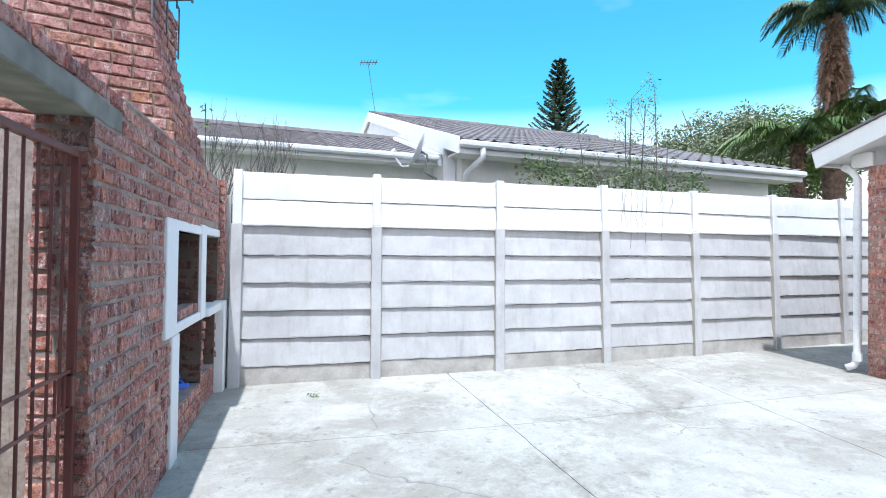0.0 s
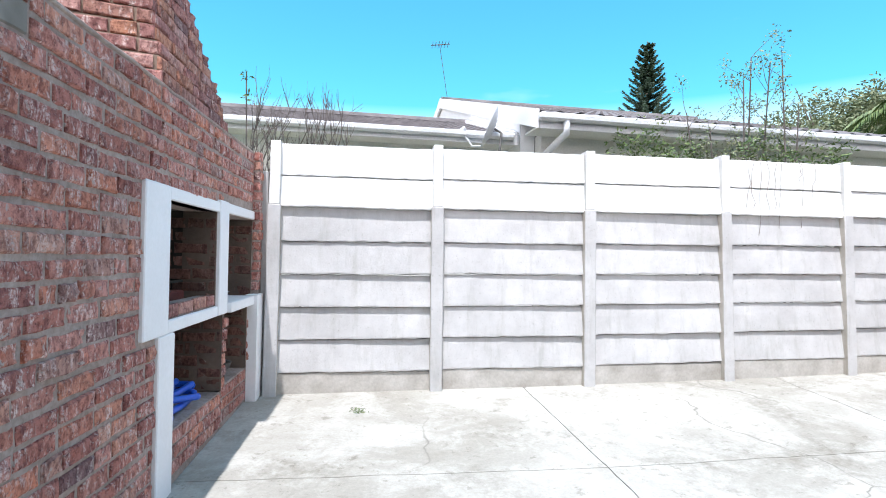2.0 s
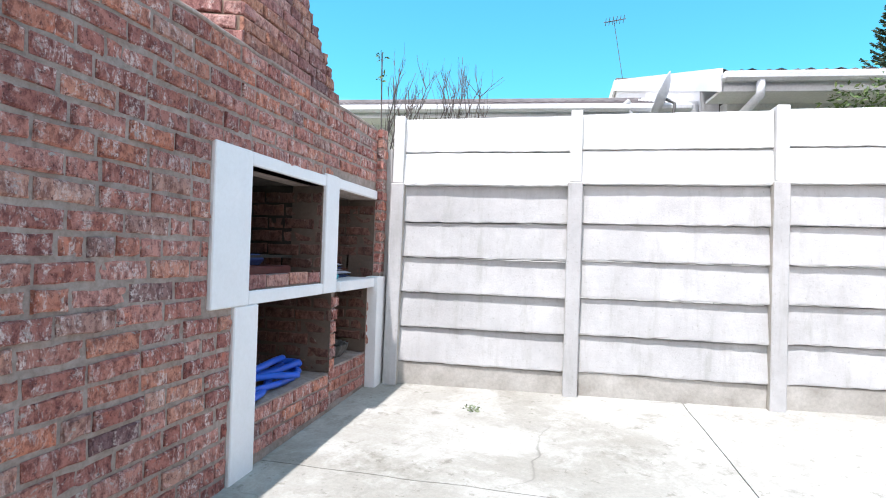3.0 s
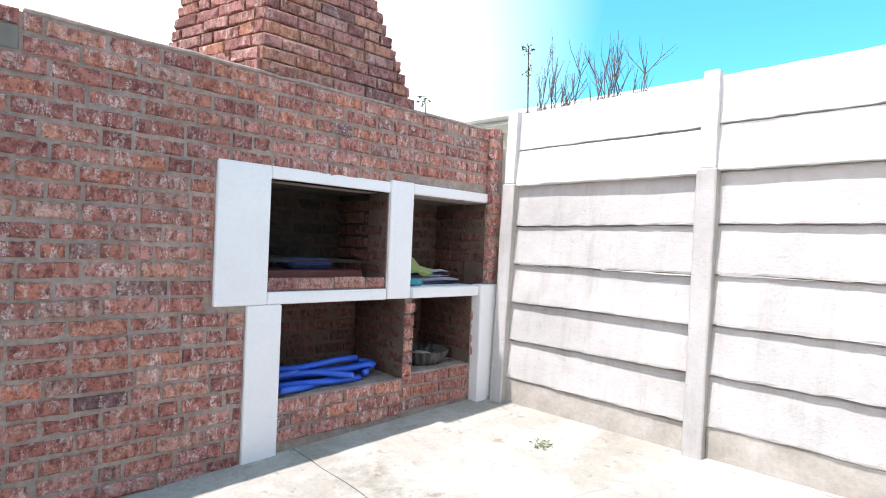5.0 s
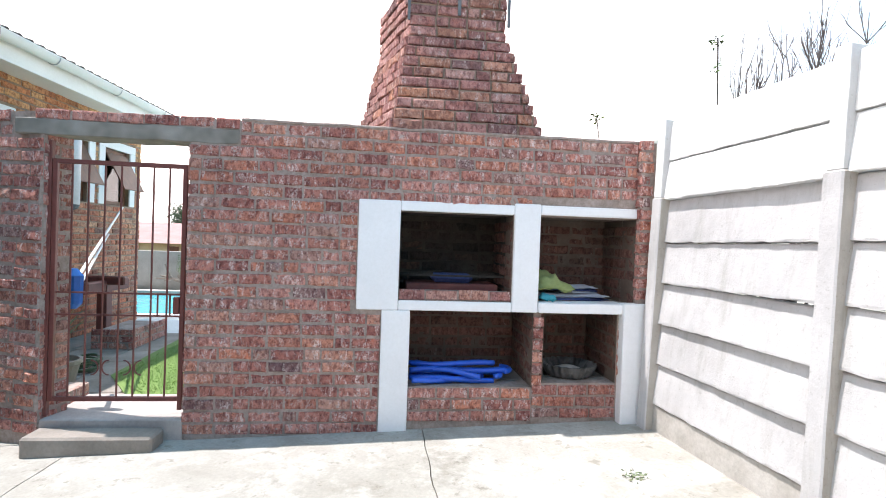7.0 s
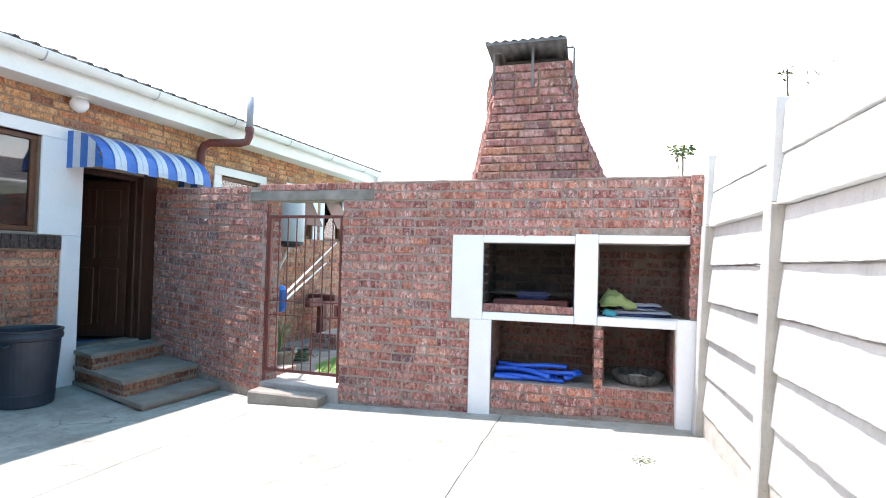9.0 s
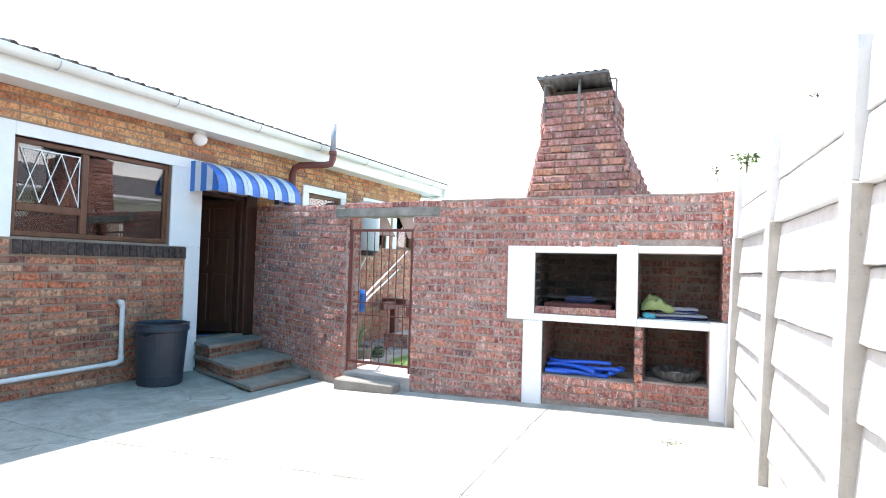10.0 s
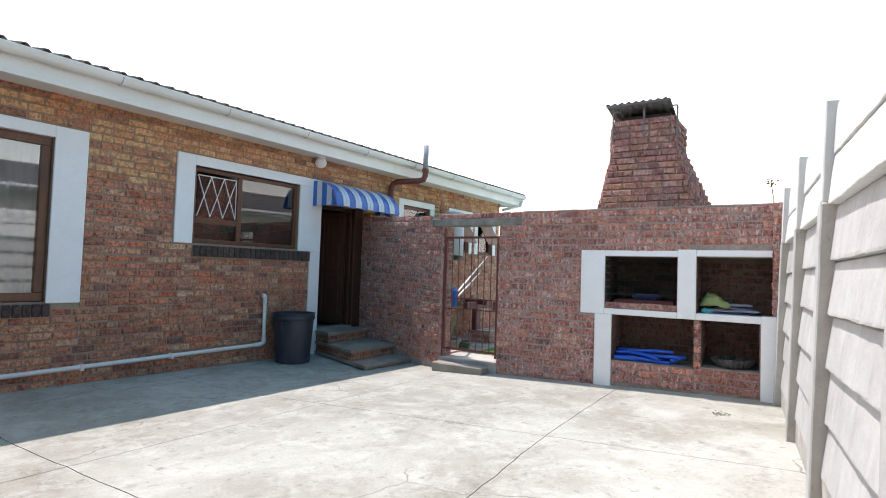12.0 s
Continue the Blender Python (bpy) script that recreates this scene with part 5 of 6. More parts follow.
M_LEAFMIX = leaf_mat("mixed_leaf", (0.04, 0.085, 0.02), (0.08, 0.14, 0.035), (0.15, 0.20, 0.06))
M_LEAFLIGHT = leaf_mat("light_leaf", (0.09, 0.16, 0.04), (0.14, 0.22, 0.06), (0.20, 0.27, 0.10))
M_TWIG = mottled("dark_twig", (0.09, 0.075, 0.07), (0.16, 0.14, 0.13), 9, 0.95, 50, 0.4)
M_LEAFDARK = leaf_mat("dark_leaf", (0.03, 0.06, 0.03), (0.05, 0.09, 0.045), (0.08, 0.125, 0.06))
M_LEAFGREY = leaf_mat("grey_leaf", (0.13, 0.17, 0.09), (0.18, 0.22, 0.12), (0.25, 0.27, 0.16))
part("leaf_tuft", leaves(bmesh.new(), (0, 0, 0.012), 0.085, 46, 0.03, random.Random(2), 0.15), M_LEAFGREY, weed)


# ---- plants beyond the fence ----
def branch(bm, rnd, p, d, length, r, depth, tips, spread=0.45, lift=0.12):
    pts, radii = [p], [r]
    n = 4
    for k in range(n):
        d = (d + Vector((rnd.gauss(0, 0.13), rnd.gauss(0, 0.13), rnd.gauss(0, 0.08) + lift * 0.3))).normalized()
        p = p + d * length / n
        pts.append(p)
        radii.append(r * (1 - 0.55 * (k + 1) / n))
    add_tube(bm, pts, r, 5, True, radii)
    tips.append(p)
    if depth:
        for _ in range(rnd.choice((2, 3))):
            q = rnd.uniform(0.35, 1.0)
            at = pts[min(n, max(1, int(q * n)))]
            e = (d + Vector((rnd.gauss(0, spread), rnd.gauss(0, spread), rnd.gauss(0, spread * 0.5) + lift))).normalized()
            branch(bm, rnd, at, e, length * rnd.uniform(0.5, 0.75), r * 0.55, depth - 1, tips, spread, lift)


rnd = random.Random(21)
shrub = thing("bare_shrub", Matrix.Translation((0.08, 6.92, -0.2)), "leafless grey shrub with many thin upright twigs", "shrub")
bm, tips = bmesh.new(), []
for k in range(20):
    bm = bmesh.new()
    x = rnd.choice((rnd.uniform(-0.42, 0.0), rnd.uniform(-0.2, 0.25), rnd.uniform(-0.1, 0.3), rnd.uniform(0.2, 0.55)))
    y = rnd.uniform(-0.3, 0.2)
    top = rnd.uniform(2.75, 3.3) - 0.3 * max(0, x - 0.3)
    pts = [Vector((0.3 * x, 0.3 * y, 0.9)), Vector((0.75 * x, 0.8 * y, 1.8))]
    for q in range(6):
        pts.append(Vector((x + rnd.gauss(0.02 * q, 0.03), y + rnd.gauss(0, 0.03), 2.0 + (top - 2.0) * (q + 1) / 6)))
    add_tube(bm, pts, 0.01, 5, True, [0.012, 0.011, 0.010, 0.008, 0.007, 0.005, 0.004, 0.002])
    for q in range(8):
        at = pts[rnd.choice((2, 3, 4, 5, 6))]
        branch(bm, rnd, at, Vector((rnd.gauss(0.1, 0.4), rnd.gauss(0, 0.3), 1)).normalized(), rnd.uniform(0.16, 0.36), 0.004, 1, tips, 0.36, 0.3)
    part("branch", bm, M_TWIG, shrub)
bm = tube([(0, 0, -0.1), (0.05, 0, 0.7), (0.08, 0, 1.25)], 0.06, 8)
part("trunk", bm, M_TWIG, shrub)
bm = bmesh.new()
leaves(bm, (-0.36, -0.35, 3.27), 0.06, 22, 0.045, rnd)
part("lower_leaf_tuft", leaves(bmesh.new(), (-0.35, -0.35, 3.05), 0.05, 14, 0.05, rnd), M_LEAFMIX, shrub, "small green leaf tuft")
part("shoot_stem", tube([(-0.1, -0.1, 0.6), (-0.34, -0.3, 1.6), (-0.36, -0.35, 3.3)], 0.007, 5), M_TWIG, shrub)
part("leafy_shoot", bm, M_LEAFMIX, shrub, "one green leafy shoot")

rnd = random.Random(33)
bush = thing("tall_bush", Matrix.Translation((5.9, 7.9, -0.2)), "straggly green bush with tall thin stems over the fence", "bush")
tips = []
for x, zt in ((-1.0, 3.0), (-0.75, 3.5), (-0.25, 3.0), (0.0, 4.0), (0.2, 4.35), (0.4, 4.2), (0.62, 4.3), (0.85, 3.7), (-0.45, 3.3)):
    bm = bmesh.new()
    p = Vector((x * 0.8, rnd.uniform(-0.2, 0.2), 0))
    pts = [p, p + Vector((0.05, 0, zt * 0.5)), Vector((x + rnd.uniform(-0.1, 0.1), rnd.uniform(-0.2, 0.2), zt))]
    add_tube(bm, pts, 0.012, 5, True, [0.02, 0.015, 0.008])
    for q in range(10):
        f = rnd.uniform(0.55, 1.0)
        at = pts[1].lerp(pts[2], (f - 0.5) * 2)
        branch(bm, rnd, at, Vector((rnd.gauss(0, 0.5), rnd.gauss(0, 0.4), 0.8)).normalized(), rnd.uniform(0.2, 0.45), 0.005, 0, tips)
    part("stem", bm, M_TWIG, bush)

bm = bmesh.new()
for t_ in tips:
    leaves(bm, t_, 0.12, 34, 0.045, rnd, 1.3, 0.5)
part("sparse_leaves", bm, M_LEAFGREY, bush)
bm = bmesh.new()
for _ in range(46):
    leaves(bm, (rnd.uniform(-1.6, 1.1), rnd.uniform(-0.5, 0.6), rnd.uniform(2.3, 3.25) - 0.25 * abs(rnd.gauss(0, 0.6))), 0.24, 95, 0.06, rnd)
part("foliage", bm, M_LEAFMIX, bush)

# Added stems, no real plant: they stand in for grey drip stains.
creeper = thing("drip_mark_stems", None, "thin grey stems standing in for drip stains on the fence", "creeper")
rnd = random.Random(44)
for k in range(9):
    x = rnd.uniform(4.75, 5.75)
    y = 6.135 + (x - 4.52) * 0.09 + 0.020
    z = 2.31
    pts = [(x, y + 0.10, z + 0.03), (x + rnd.uniform(-0.02, 0.02), y - 0.012, z + 0.02)]
    ln = rnd.uniform(0.15, 0.75)
    for q in range(1, 6):
        pts.append((x + rnd.uniform(-0.025, 0.025), y - 0.014 - (0.006 if q * ln / 5 < 0.5 else -0.0), z - ln * q / 5))
    part("stem", tube(pts, 0.0022, 5), M_BARK, creeper)

# sprigs behind the brick wall
sprig = thing("leafy_sprig", Matrix.Translation((-0.77, 5.79, 2.10)), "thin leafy weed growing on top of the brickwork", "plant")
part("stem", tube([(0, 0, 0), (0.01, 0.01, 0.2), (0.0, -0.02, 0.42)], 0.005, 6), M_BARK, sprig)
part("leaf_head", leaves(bmesh.new(), (0, -0.02, 0.42), 0.055, 20, 0.04, random.Random(3), 0.6), M_LEAFMIX, sprig)
part("leaf_tuft", leaves(bmesh.new(), (0, 0.0, 0.09), 0.09, 40, 0.05, random.Random(13), 0.6), M_LEAFMIX, sprig)
papaya = thing("young_tree", Matrix.Translation((-7.6, 6.75, -0.3)), "slender young tree with a tuft of leaves on top", "tree")
part("trunk", tube([(0, 0, 0), (0.03, 0, 2.0), (0, 0, 4.25)], 0.04, 8, [0.06, 0.045, 0.02]), M_BARK, papaya)
part("crown", leaves(bmesh.new(), (0, 0, 4.22), 0.26, 70, 0.15, random.Random(4), 0.55, 0.5), M_LEAFMIX, papaya)

# ---- neighbour's house behind the fence ----
NB = frame_of((3.1, 8.15, 0), (1, 0.10))


def tiled_slope(u0, u1, w0, z0, w1, z1, pitch=0.30, rows=24):
    """A roof slope of rolled tiles in overlapping courses."""
    bm = bmesh.new()
    nu = int((u1 - u0) / pitch) * 4
    grid = []
    for r in range(rows):
        for f, lift in ((r / rows, 0.028), ((r + 1) / rows, 0.0)):
            grid.append([bm.verts.new((u0 + (u1 - u0) * k / nu, w0 + (w1 - w0) * f, z0 + (z1 - z0) * f + lift + 0.055 * (0.5 + 0.5 * math.cos(2 * math.pi * k / 4)))) for k in range(nu + 1)])
    for a, b in zip(grid, grid[1:]):
        for k in range(nu):
            bm.faces.new((a[k], a[k + 1], b[k + 1], b[k]))
    return bm


nb = thing("neighbour_house", NB, "cream neighbouring bungalow with dark tiled roof and pale gutter", "house")
part("wall", box((0.31, 0.55, -0.3), (7.35, 0.8, 3.12)), M_NWALL, nb)
bm = bmesh.new()
v = [[bm.verts.new((u, w, z)) for w, z in ((0.8, -0.3), (13.0, -0.3), (13.0, 3.3), (6.9, 5.28), (0.8, 3.36))] for u in (0.07, 0.3)]
bm.faces.new(v[0])
bm.faces.new(v[1][::-1])
for k in range(5):
    bm.faces.new((v[0][k], v[0][(k + 1) % 5], v[1][(k + 1) % 5], v[1][k]))
part("gable_wall", bm, M_WHITE, nb)
roof_n = part("roof", tiled_slope(0.06, 7.6, 0.0, 3.24, 6.9, 5.36), M_TILE, nb)
part("rear_roof", tiled_slope(0.06, 7.6, 13.6, 3.24, 6.9, 5.36, 0.6, 4), M_TILE, nb)
bm = bmesh.new()
v = [[bm.verts.new((u, w, z)) for w, z in ((-0.02, 3.06), (6.9, 5.18), (13.6, 3.06), (13.6, 3.30), (6.9, 5.44), (-0.02, 3.32))] for u in (0.0, 0.05)]
bm.faces.new(v[0])
bm.faces.new(v[1][::-1])
for k in range(6):
    bm.faces.new((v[0][k], v[0][(k + 1) % 6], v[1][(k + 1) % 6], v[1][k]))
part("barge_board", bm, M_WHITE, nb)
bm = bmesh.new()
v = [[bm.verts.new((u, w, z)) for w, z in ((0.8, -0.3), (13.0, -0.3), (13.0, 3.3), (6.9, 5.28), (0.8, 3.36))] for u in (7.1, 7.35)]
bm.faces.new(v[0])
bm.faces.new(v[1][::-1])
for k in range(5):
    bm.faces.new((v[0][k], v[0][(k + 1) % 5], v[1][(k + 1) % 5], v[1][k]))
part("gable_wall", bm, M_NWALL, nb)
part("soffit", box((0.06, 0.0, 3.08), (7.6, 0.55, 3.11)), M_NWALL, nb)
part("fascia", box((0.06, -0.02, 3.06), (7.6, 0.02, 3.24)), M_GUTTERGREY, nb)
part("gutter", box((0.02, -0.14, 3.15), (7.6, -0.021, 3.26), 0.03), M_GUTTERGREY, nb)
part("downpipe", tube([(0.42, -0.08, 3.16), (0.42, -0.08, 3.0), (0.34, 0.42, 2.82), (0.33, 0.47, 2.6), (0.33, 0.47, -0.2)], 0.05, 10), M_GUTTERGREY, nb, smooth=True)
part("ridge_cap", tube([(0.04, 6.9, 5.40), (7.6, 6.9, 5.40)], 0.09, 8), M_TILE, roof_n)
wing = thing("neighbour_wing", NB, "lower wing of the neighbouring house with tiled roof", "house")
part("wall", box((-12.0, 1.35, -0.3), (0.06, 1.55, 3.05)), M_NWALL, wing)
part("roof", tiled_slope(-12.3, 0.06, 0.85, 3.10, 3.9, 4.02, 0.28, 12), M_TILE, wing)
part("rear_roof", tiled_slope(-12.3, 0.06, 6.9, 3.10, 3.9, 4.02, 0.56, 4), M_TILE, wing)
part("soffit", box((-12.3, 0.85, 3.02), (0.06, 1.35, 3.05)), M_NWALL, wing)
part("fascia", box((-12.3, 0.82, 2.99), (0.06, 0.85, 3.15)), M_GUTTERGREY, wing)
part("gutter", box((-12.3, 0.71, 3.05), (-0.02, 0.819, 3.15), 0.03), M_GUTTERGREY, wing)
part("flashing", box((-0.06, 0.85, 3.14), (0.055, 3.95, 3.20), 0.0, Matrix.Translation((0, 0.85, 3.18)) @ Matrix.Rotation(math.atan2(0.92, 3.05), 4, "X") @ Matrix.Translation((0, -0.85, -3.18))), M_WHITE, wing)
part("ridge_cap", tube([(-12.3, 3.9, 4.05), (0.0, 3.9, 4.05)], 0.09, 8), M_TILE, wing)

dish = thing("satellite_dish", Matrix.Translation((2.66, 8.75, 3.17)) @ Matrix.Rotation(radians(172), 4, "Z") @ Matrix.Rotation(radians(68), 4, "Y"), "white satellite dish on a wall bracket", "satellite dish")
part("reflector", add_lathe(bmesh.new(), [(0.001, 0.0), (0.12, 0.012), (0.22, 0.038), (0.32, 0.08), (0.325, 0.086), (0.31, 0.09), (0.2, 0.045), (0.1, 0.02), (0.001, 0.01)], 28, Matrix.Diagonal((1.0, 0.9, 1, 1))), M_GUTTERGREY, dish, smooth=True)
arm = part("feed_arm", tube([(0.30, 0, 0.06), (0.36, 0, 0.2), (0.20, 0, 0.46)], 0.015, 8), M_GUTTERGREY, dish)
part("feed_horn", tube([(0.23, 0, 0.44), (0.15, 0, 0.40)], 0.035, 10), M_GUTTERGREY, arm)
part("bracket", tube([(0, 0, 0.0), (0.02, 0, -0.12), (0.30, 0.0, -0.20), (0.32, 0.0, -0.42)], 0.02, 8), M_GALV, dish)

antenna = thing("tv_antenna", Matrix.Translation((2.62, 14.9, 5.3)), "thin television aerial on a leaning roof mast", "antenna")
part("mast", tube([(0, 0, 0), (-0.28, -0.4, 1.35)], 0.007, 6), M_GALV, antenna)
bm = bmesh.new()
add_tube(bm, [(-0.5, -0.4, 1.32), (-0.02, -0.4, 1.38)], 0.012, 6)
for k in range(6):
    x = -0.46 + 0.08 * k
    add_tube(bm, [(x, -0.62, 1.33 + 0.01 * k), (x, -0.18, 1.33 + 0.01 * k)], 0.007, 5)
part("elements", bm, M_GALV, antenna)


# ---- trees in the distance ----
# Needle tones lightened so that their colour holds the distance haze.
M_NEEDLE = leaf_mat("hazy_needle", (0.035, 0.065, 0.045), (0.06, 0.10, 0.07), (0.09, 0.14, 0.10))


def norfolk_pine(at, height, label):
    rnd = random.Random(61)
    ob = thing("pine_tree", Matrix.Translation(at), label, "tree")
    part("trunk", tube([(0, 0, 0), (0, 0, height * 0.5), (0, 0, height)], 0.2, 8, [0.28, 0.18, 0.03]), M_BARK, ob)
    vs, fs = [], []
    tiers = 25
    for k in range(tiers):
        f = k / tiers
        z = height * (0.34 + 0.655 * f)
        reach = (1 - f) ** 0.8 * 3.1 * rnd.uniform(0.85, 1.1) + 0.15
        for b in range(7):
            a = 2 * math.pi * b / 7 + rnd.uniform(-0.25, 0.25) + k
            rr = reach * rnd.uniform(0.8, 1.1)
            for q in range(22):
                g = (q + 1) / 22
                p = Vector((math.cos(a) * rr * g, math.sin(a) * rr * g, z + 0.42 * rr * g * g + 0.10 * rr * g))
                for side in (-1, 1):
                    w = 0.34 * (1.15 - g) * min(1, rr) + 0.12
                    tip = p + Vector((-math.sin(a) * side * w + math.cos(a) * 0.16, math.cos(a) * side * w + math.sin(a) * 0.16, rnd.uniform(-0.06, 0.14)))
                    n = len(vs)
                    vs += [p, p + Vector((math.cos(a), math.sin(a), 0.2)) * 0.12, tip, p + Vector((0, 0, 0.13))]
                    fs += [(n, n + 1, n + 2), (n, n + 2, n + 3)]
    me = bpy.data.meshes.new("crown")
    me.from_pydata(vs, [], fs)
    me.update()
    c = new("crown", finish(me, M_NEEDLE))
    c.parent = ob


norfolk_pine((20.3, 39.5, -0.5), 18.3, "dark green conical pine tree behind the roofs")


def frond(vs, fs, base, yaw, length, rise, droop, rnd, width=0.42, n=34):
    """An arching rib with thin hanging leaflets on both sides."""
    d = Vector((math.cos(yaw), math.sin(yaw), 0))
    side = Vector((-d.y, d.x, 0))
    prev = None
    for k in range(n):
        f = (k + 1) / n
        p = Vector(base) + d * length * f * (1 - 0.30 * f) + Vector((0, 0, rise * f - droop * f * f))
        for s in (-1, 1):
            w = width * (math.sin(min(1.0, f * 0.9 + 0.1) * math.pi) ** 0.5 + 0.18) * rnd.uniform(0.8, 1.15)
            mid = p + side * s * w * 0.55 + d * 0.10 + Vector((0, 0, 0.10 * w))
            tip = p + side * s * w + d * 0.2 + Vector((0, 0, -0.55 * w + rnd.uniform(-0.06, 0.04)))
            i = len(vs)
            vs += [p - d * 0.025, p + d * 0.03, mid + d * 0.025, tip, mid - d * 0.025]
            fs.append((i, i + 1, i + 2, i + 4))
            fs.append((i + 4, i + 2, i + 3))
        if prev is not None:
            i = len(vs)
            vs += [prev - side * 0.03, prev + side * 0.03, p + side * 0.02, p - side * 0.02]
            fs.append((i, i + 1, i + 2, i + 3))
        prev = p


def palm(at, height, label, fronds=30, length=2.9, skirt=True, seed=5, material=None):
    rnd = random.Random(seed)
    ob = thing("palm_tree", Matrix.Translation(at), label, "palm tree")
    if height > 2:
        part("trunk", tube([(0, 0, -0.3), (0.05, 0, height * 0.72), (0.02, 0, height * 0.80), (0, 0, height)], 0.3, 14, [0.33, 0.31, 0.25, 0.22] if skirt else [0.20, 0.18, 0.17, 0.16]), M_PALMBARK, ob)
        bm = bmesh.new()
        for k in range(520):
            z = height * rnd.uniform(0.25, 1.0)
            a = rnd.uniform(0, 6.28)
            o = Vector((math.cos(a), math.sin(a), 0))
            up = rnd.uniform(-0.5, 0.5)
            b0 = o * (0.22 if skirt else 0.16) + Vector((0, 0, z))
            v = [bm.verts.new(b0 + Vector((-o.y, o.x, 0)) * 0.06), bm.verts.new(b0 - Vector((-o.y, o.x, 0)) * 0.06), bm.verts.new(b0 + o * rnd.uniform(0.12, 0.26) + Vector((0, 0, up * 0.5)))]
            bm.faces.new(v)
        tagged(part("leaf_base", bm, M_PALMBARK, ob), kind="stuff")
    vs, fs = [], []
    for k in range(fronds):
        up = rnd.uniform(0.0, 1.0)
        frond(vs, fs, (0, 0, height), 2.4 * k + rnd.uniform(-0.2, 0.2), length * rnd.uniform(0.8, 1.1), 2.2 * up + 0.6, 1.5 + 1.3 * up, rnd, 0.34, 48)
    me = bpy.data.meshes.new("crown")
    me.from_pydata(vs, [], fs)
    me.update()
    new("crown", finish(me, M_LEAFDARK if skirt else material)).parent = ob
    if skirt:
        vs, fs = [], []
        for k in range(190):
            z = height * rnd.uniform(0.76, 0.875)
            frond(vs, fs, (0, 0, z), rnd.uniform(0, 6.28), rnd.uniform(0.3, 0.66), rnd.uniform(-0.1, 0.3), rnd.uniform(0.4, 1.1), rnd, 0.10, 12)
        for k in range(60):
            z = height * rnd.uniform(0.88, 0.98)
            frond(vs, fs, (0, 0, z), rnd.uniform(0, 6.28), rnd.uniform(0.3, 0.5), 0.1, rnd.uniform(0.4, 0.8), rnd, 0.10, 10)
        me = bpy.data.meshes.new("dead_leaf_skirt")
        me.from_pydata(vs, [], fs)
        me.update()
        sk = tagged(new("dead_leaf_skirt", finish(me, M_DEADLEAF)), "dry brown hanging dead palm leaves", kind="stuff")
        sk.parent = ob


palm((17.6, 14.0, -0.3), 9.9, "tall palm tree with shaggy brown trunk and dead leaves", 24, 2.6)
palm((16.6, 14.4, -0.3), 5.7, "low green palm with arching fronds", 26, 3.3, False, 8, M_LEAFMIX)
palm((18.5, 13.3, -0.3), 6.6, "low green palm with arching fronds", 26, 2.8, False, 9, M_LEAFMIX)


def broad_tree(at, height, radius, clumps, seed, label, material):
    rnd = random.Random(seed)
    ob = thing("tree", Matrix.Translation(at), label, "tree")
    bm, tips = bmesh.new(), []
    for k in range(6):
        branch(bm, rnd, Vector((0, 0, height * 0.25)), Vector((rnd.gauss(0, 0.5), rnd.gauss(0, 0.5), 1)).normalized(), height * 0.45, 0.10, 2, tips, 0.5, 0.1)
    add_tube(bm, [(0, 0, -0.3), (0, 0, height * 0.3)], 0.2, 8, True, [0.24, 0.16])
    part("trunk", bm, M_BARK, ob)
    bm = bmesh.new()
    for k in range(clumps):
        d = Vector((rnd.gauss(0, 1), rnd.gauss(0, 1), rnd.gauss(0, 0.7))).normalized() * radius * rnd.random() ** 0.4
        leaves(bm, (d.x, d.y, height * 0.72 + d.z * 0.7), radius * 0.26, 210, 0.06 * radius, rnd)
    part("crown", bm, material, ob)


# Grey leaf tone on the first tree paints in some haze.
broad_tree((19.0, 20.5, -0.3), 8.6, 2.9, 150, 71, "pale green bushy tree behind the tiled roof", M_LEAFGREY)
broad_tree((22.6, 21.0, -0.3), 9.2, 3.2, 170, 72, "green bushy tree behind the tiled roof", M_LEAFLIGHT)
broad_tree((13.5, 12.6, -0.3), 3.7, 1.5, 60, 73, "dark bushy shrub by the end of the roof", M_LEAFDARK)

# ---- garage at the far end of the yard ----
garage = thing("garage", None, "brick garage with white barge board and downpipe", "garage")
GX, GY = 7.25, 4.95
part("wall", box((GX, -1.5, -0.3), (GX + 3.6, GY, 2.55)), M_MORTAR_D, garage)
lay_bricks(garage, Matrix(((0, -1, 0, GX), (1, 0, 0, 0), (0, 0, 1, 0), (0, 0, 0, 1))), -1.5, GY, 0.0, 2.55, [], M_BRICK, lambda u, z: u > 3.9, proud=0.009, seed=91, limit=140)
lay_bricks(garage, Matrix(((1, 0, 0, 0), (0, 1, 0, GY), (0, 0, 1, 0), (0, 0, 0, 1))), GX, GX + 3.6, 0.1, 2.55, [], M_BRICK, None, proud=0.009, seed=92)
ANG = math.atan2(0.28, 1.0)


def tilted(lo, hi, bevel=0.0):
    return box(lo, hi, bevel, Matrix.Translation((0, 5.41, 2.79)) @ Matrix.Rotation(-ANG, 4, "X"))


part("barge_board", tilted((6.93, -3.8, -0.22), (6.965, 0.0, 0.0), 0.004), M_TRIM, garage)
part("roof_sheet", tilted((6.90, -3.85, 0.002), (11.2, 0.04, 0.025)), M_TILE, garage)
part("soffit_board", tilted((6.966, -3.8, -0.16), (11.1, -0.03, -0.14)), M_TRIM, garage)
part("eaves_board", tilted((6.966, -0.028, -0.20), (11.1, 0.0, -0.002), 0.004), M_TRIM, garage)
part("gable_brick", prism([(GX + 0.002, 1.9), (GX + 3.5, 1.9), (GX + 3.5, 4.6), (GX + 0.002, 4.6)], 2.55, 2.82), M_BRICK, garage)
part("eaves_box", box((GX - 0.06, 4.86, 2.55), (GX - 0.002, 5.12, 2.72), 0.01), M_TRIM, garage)
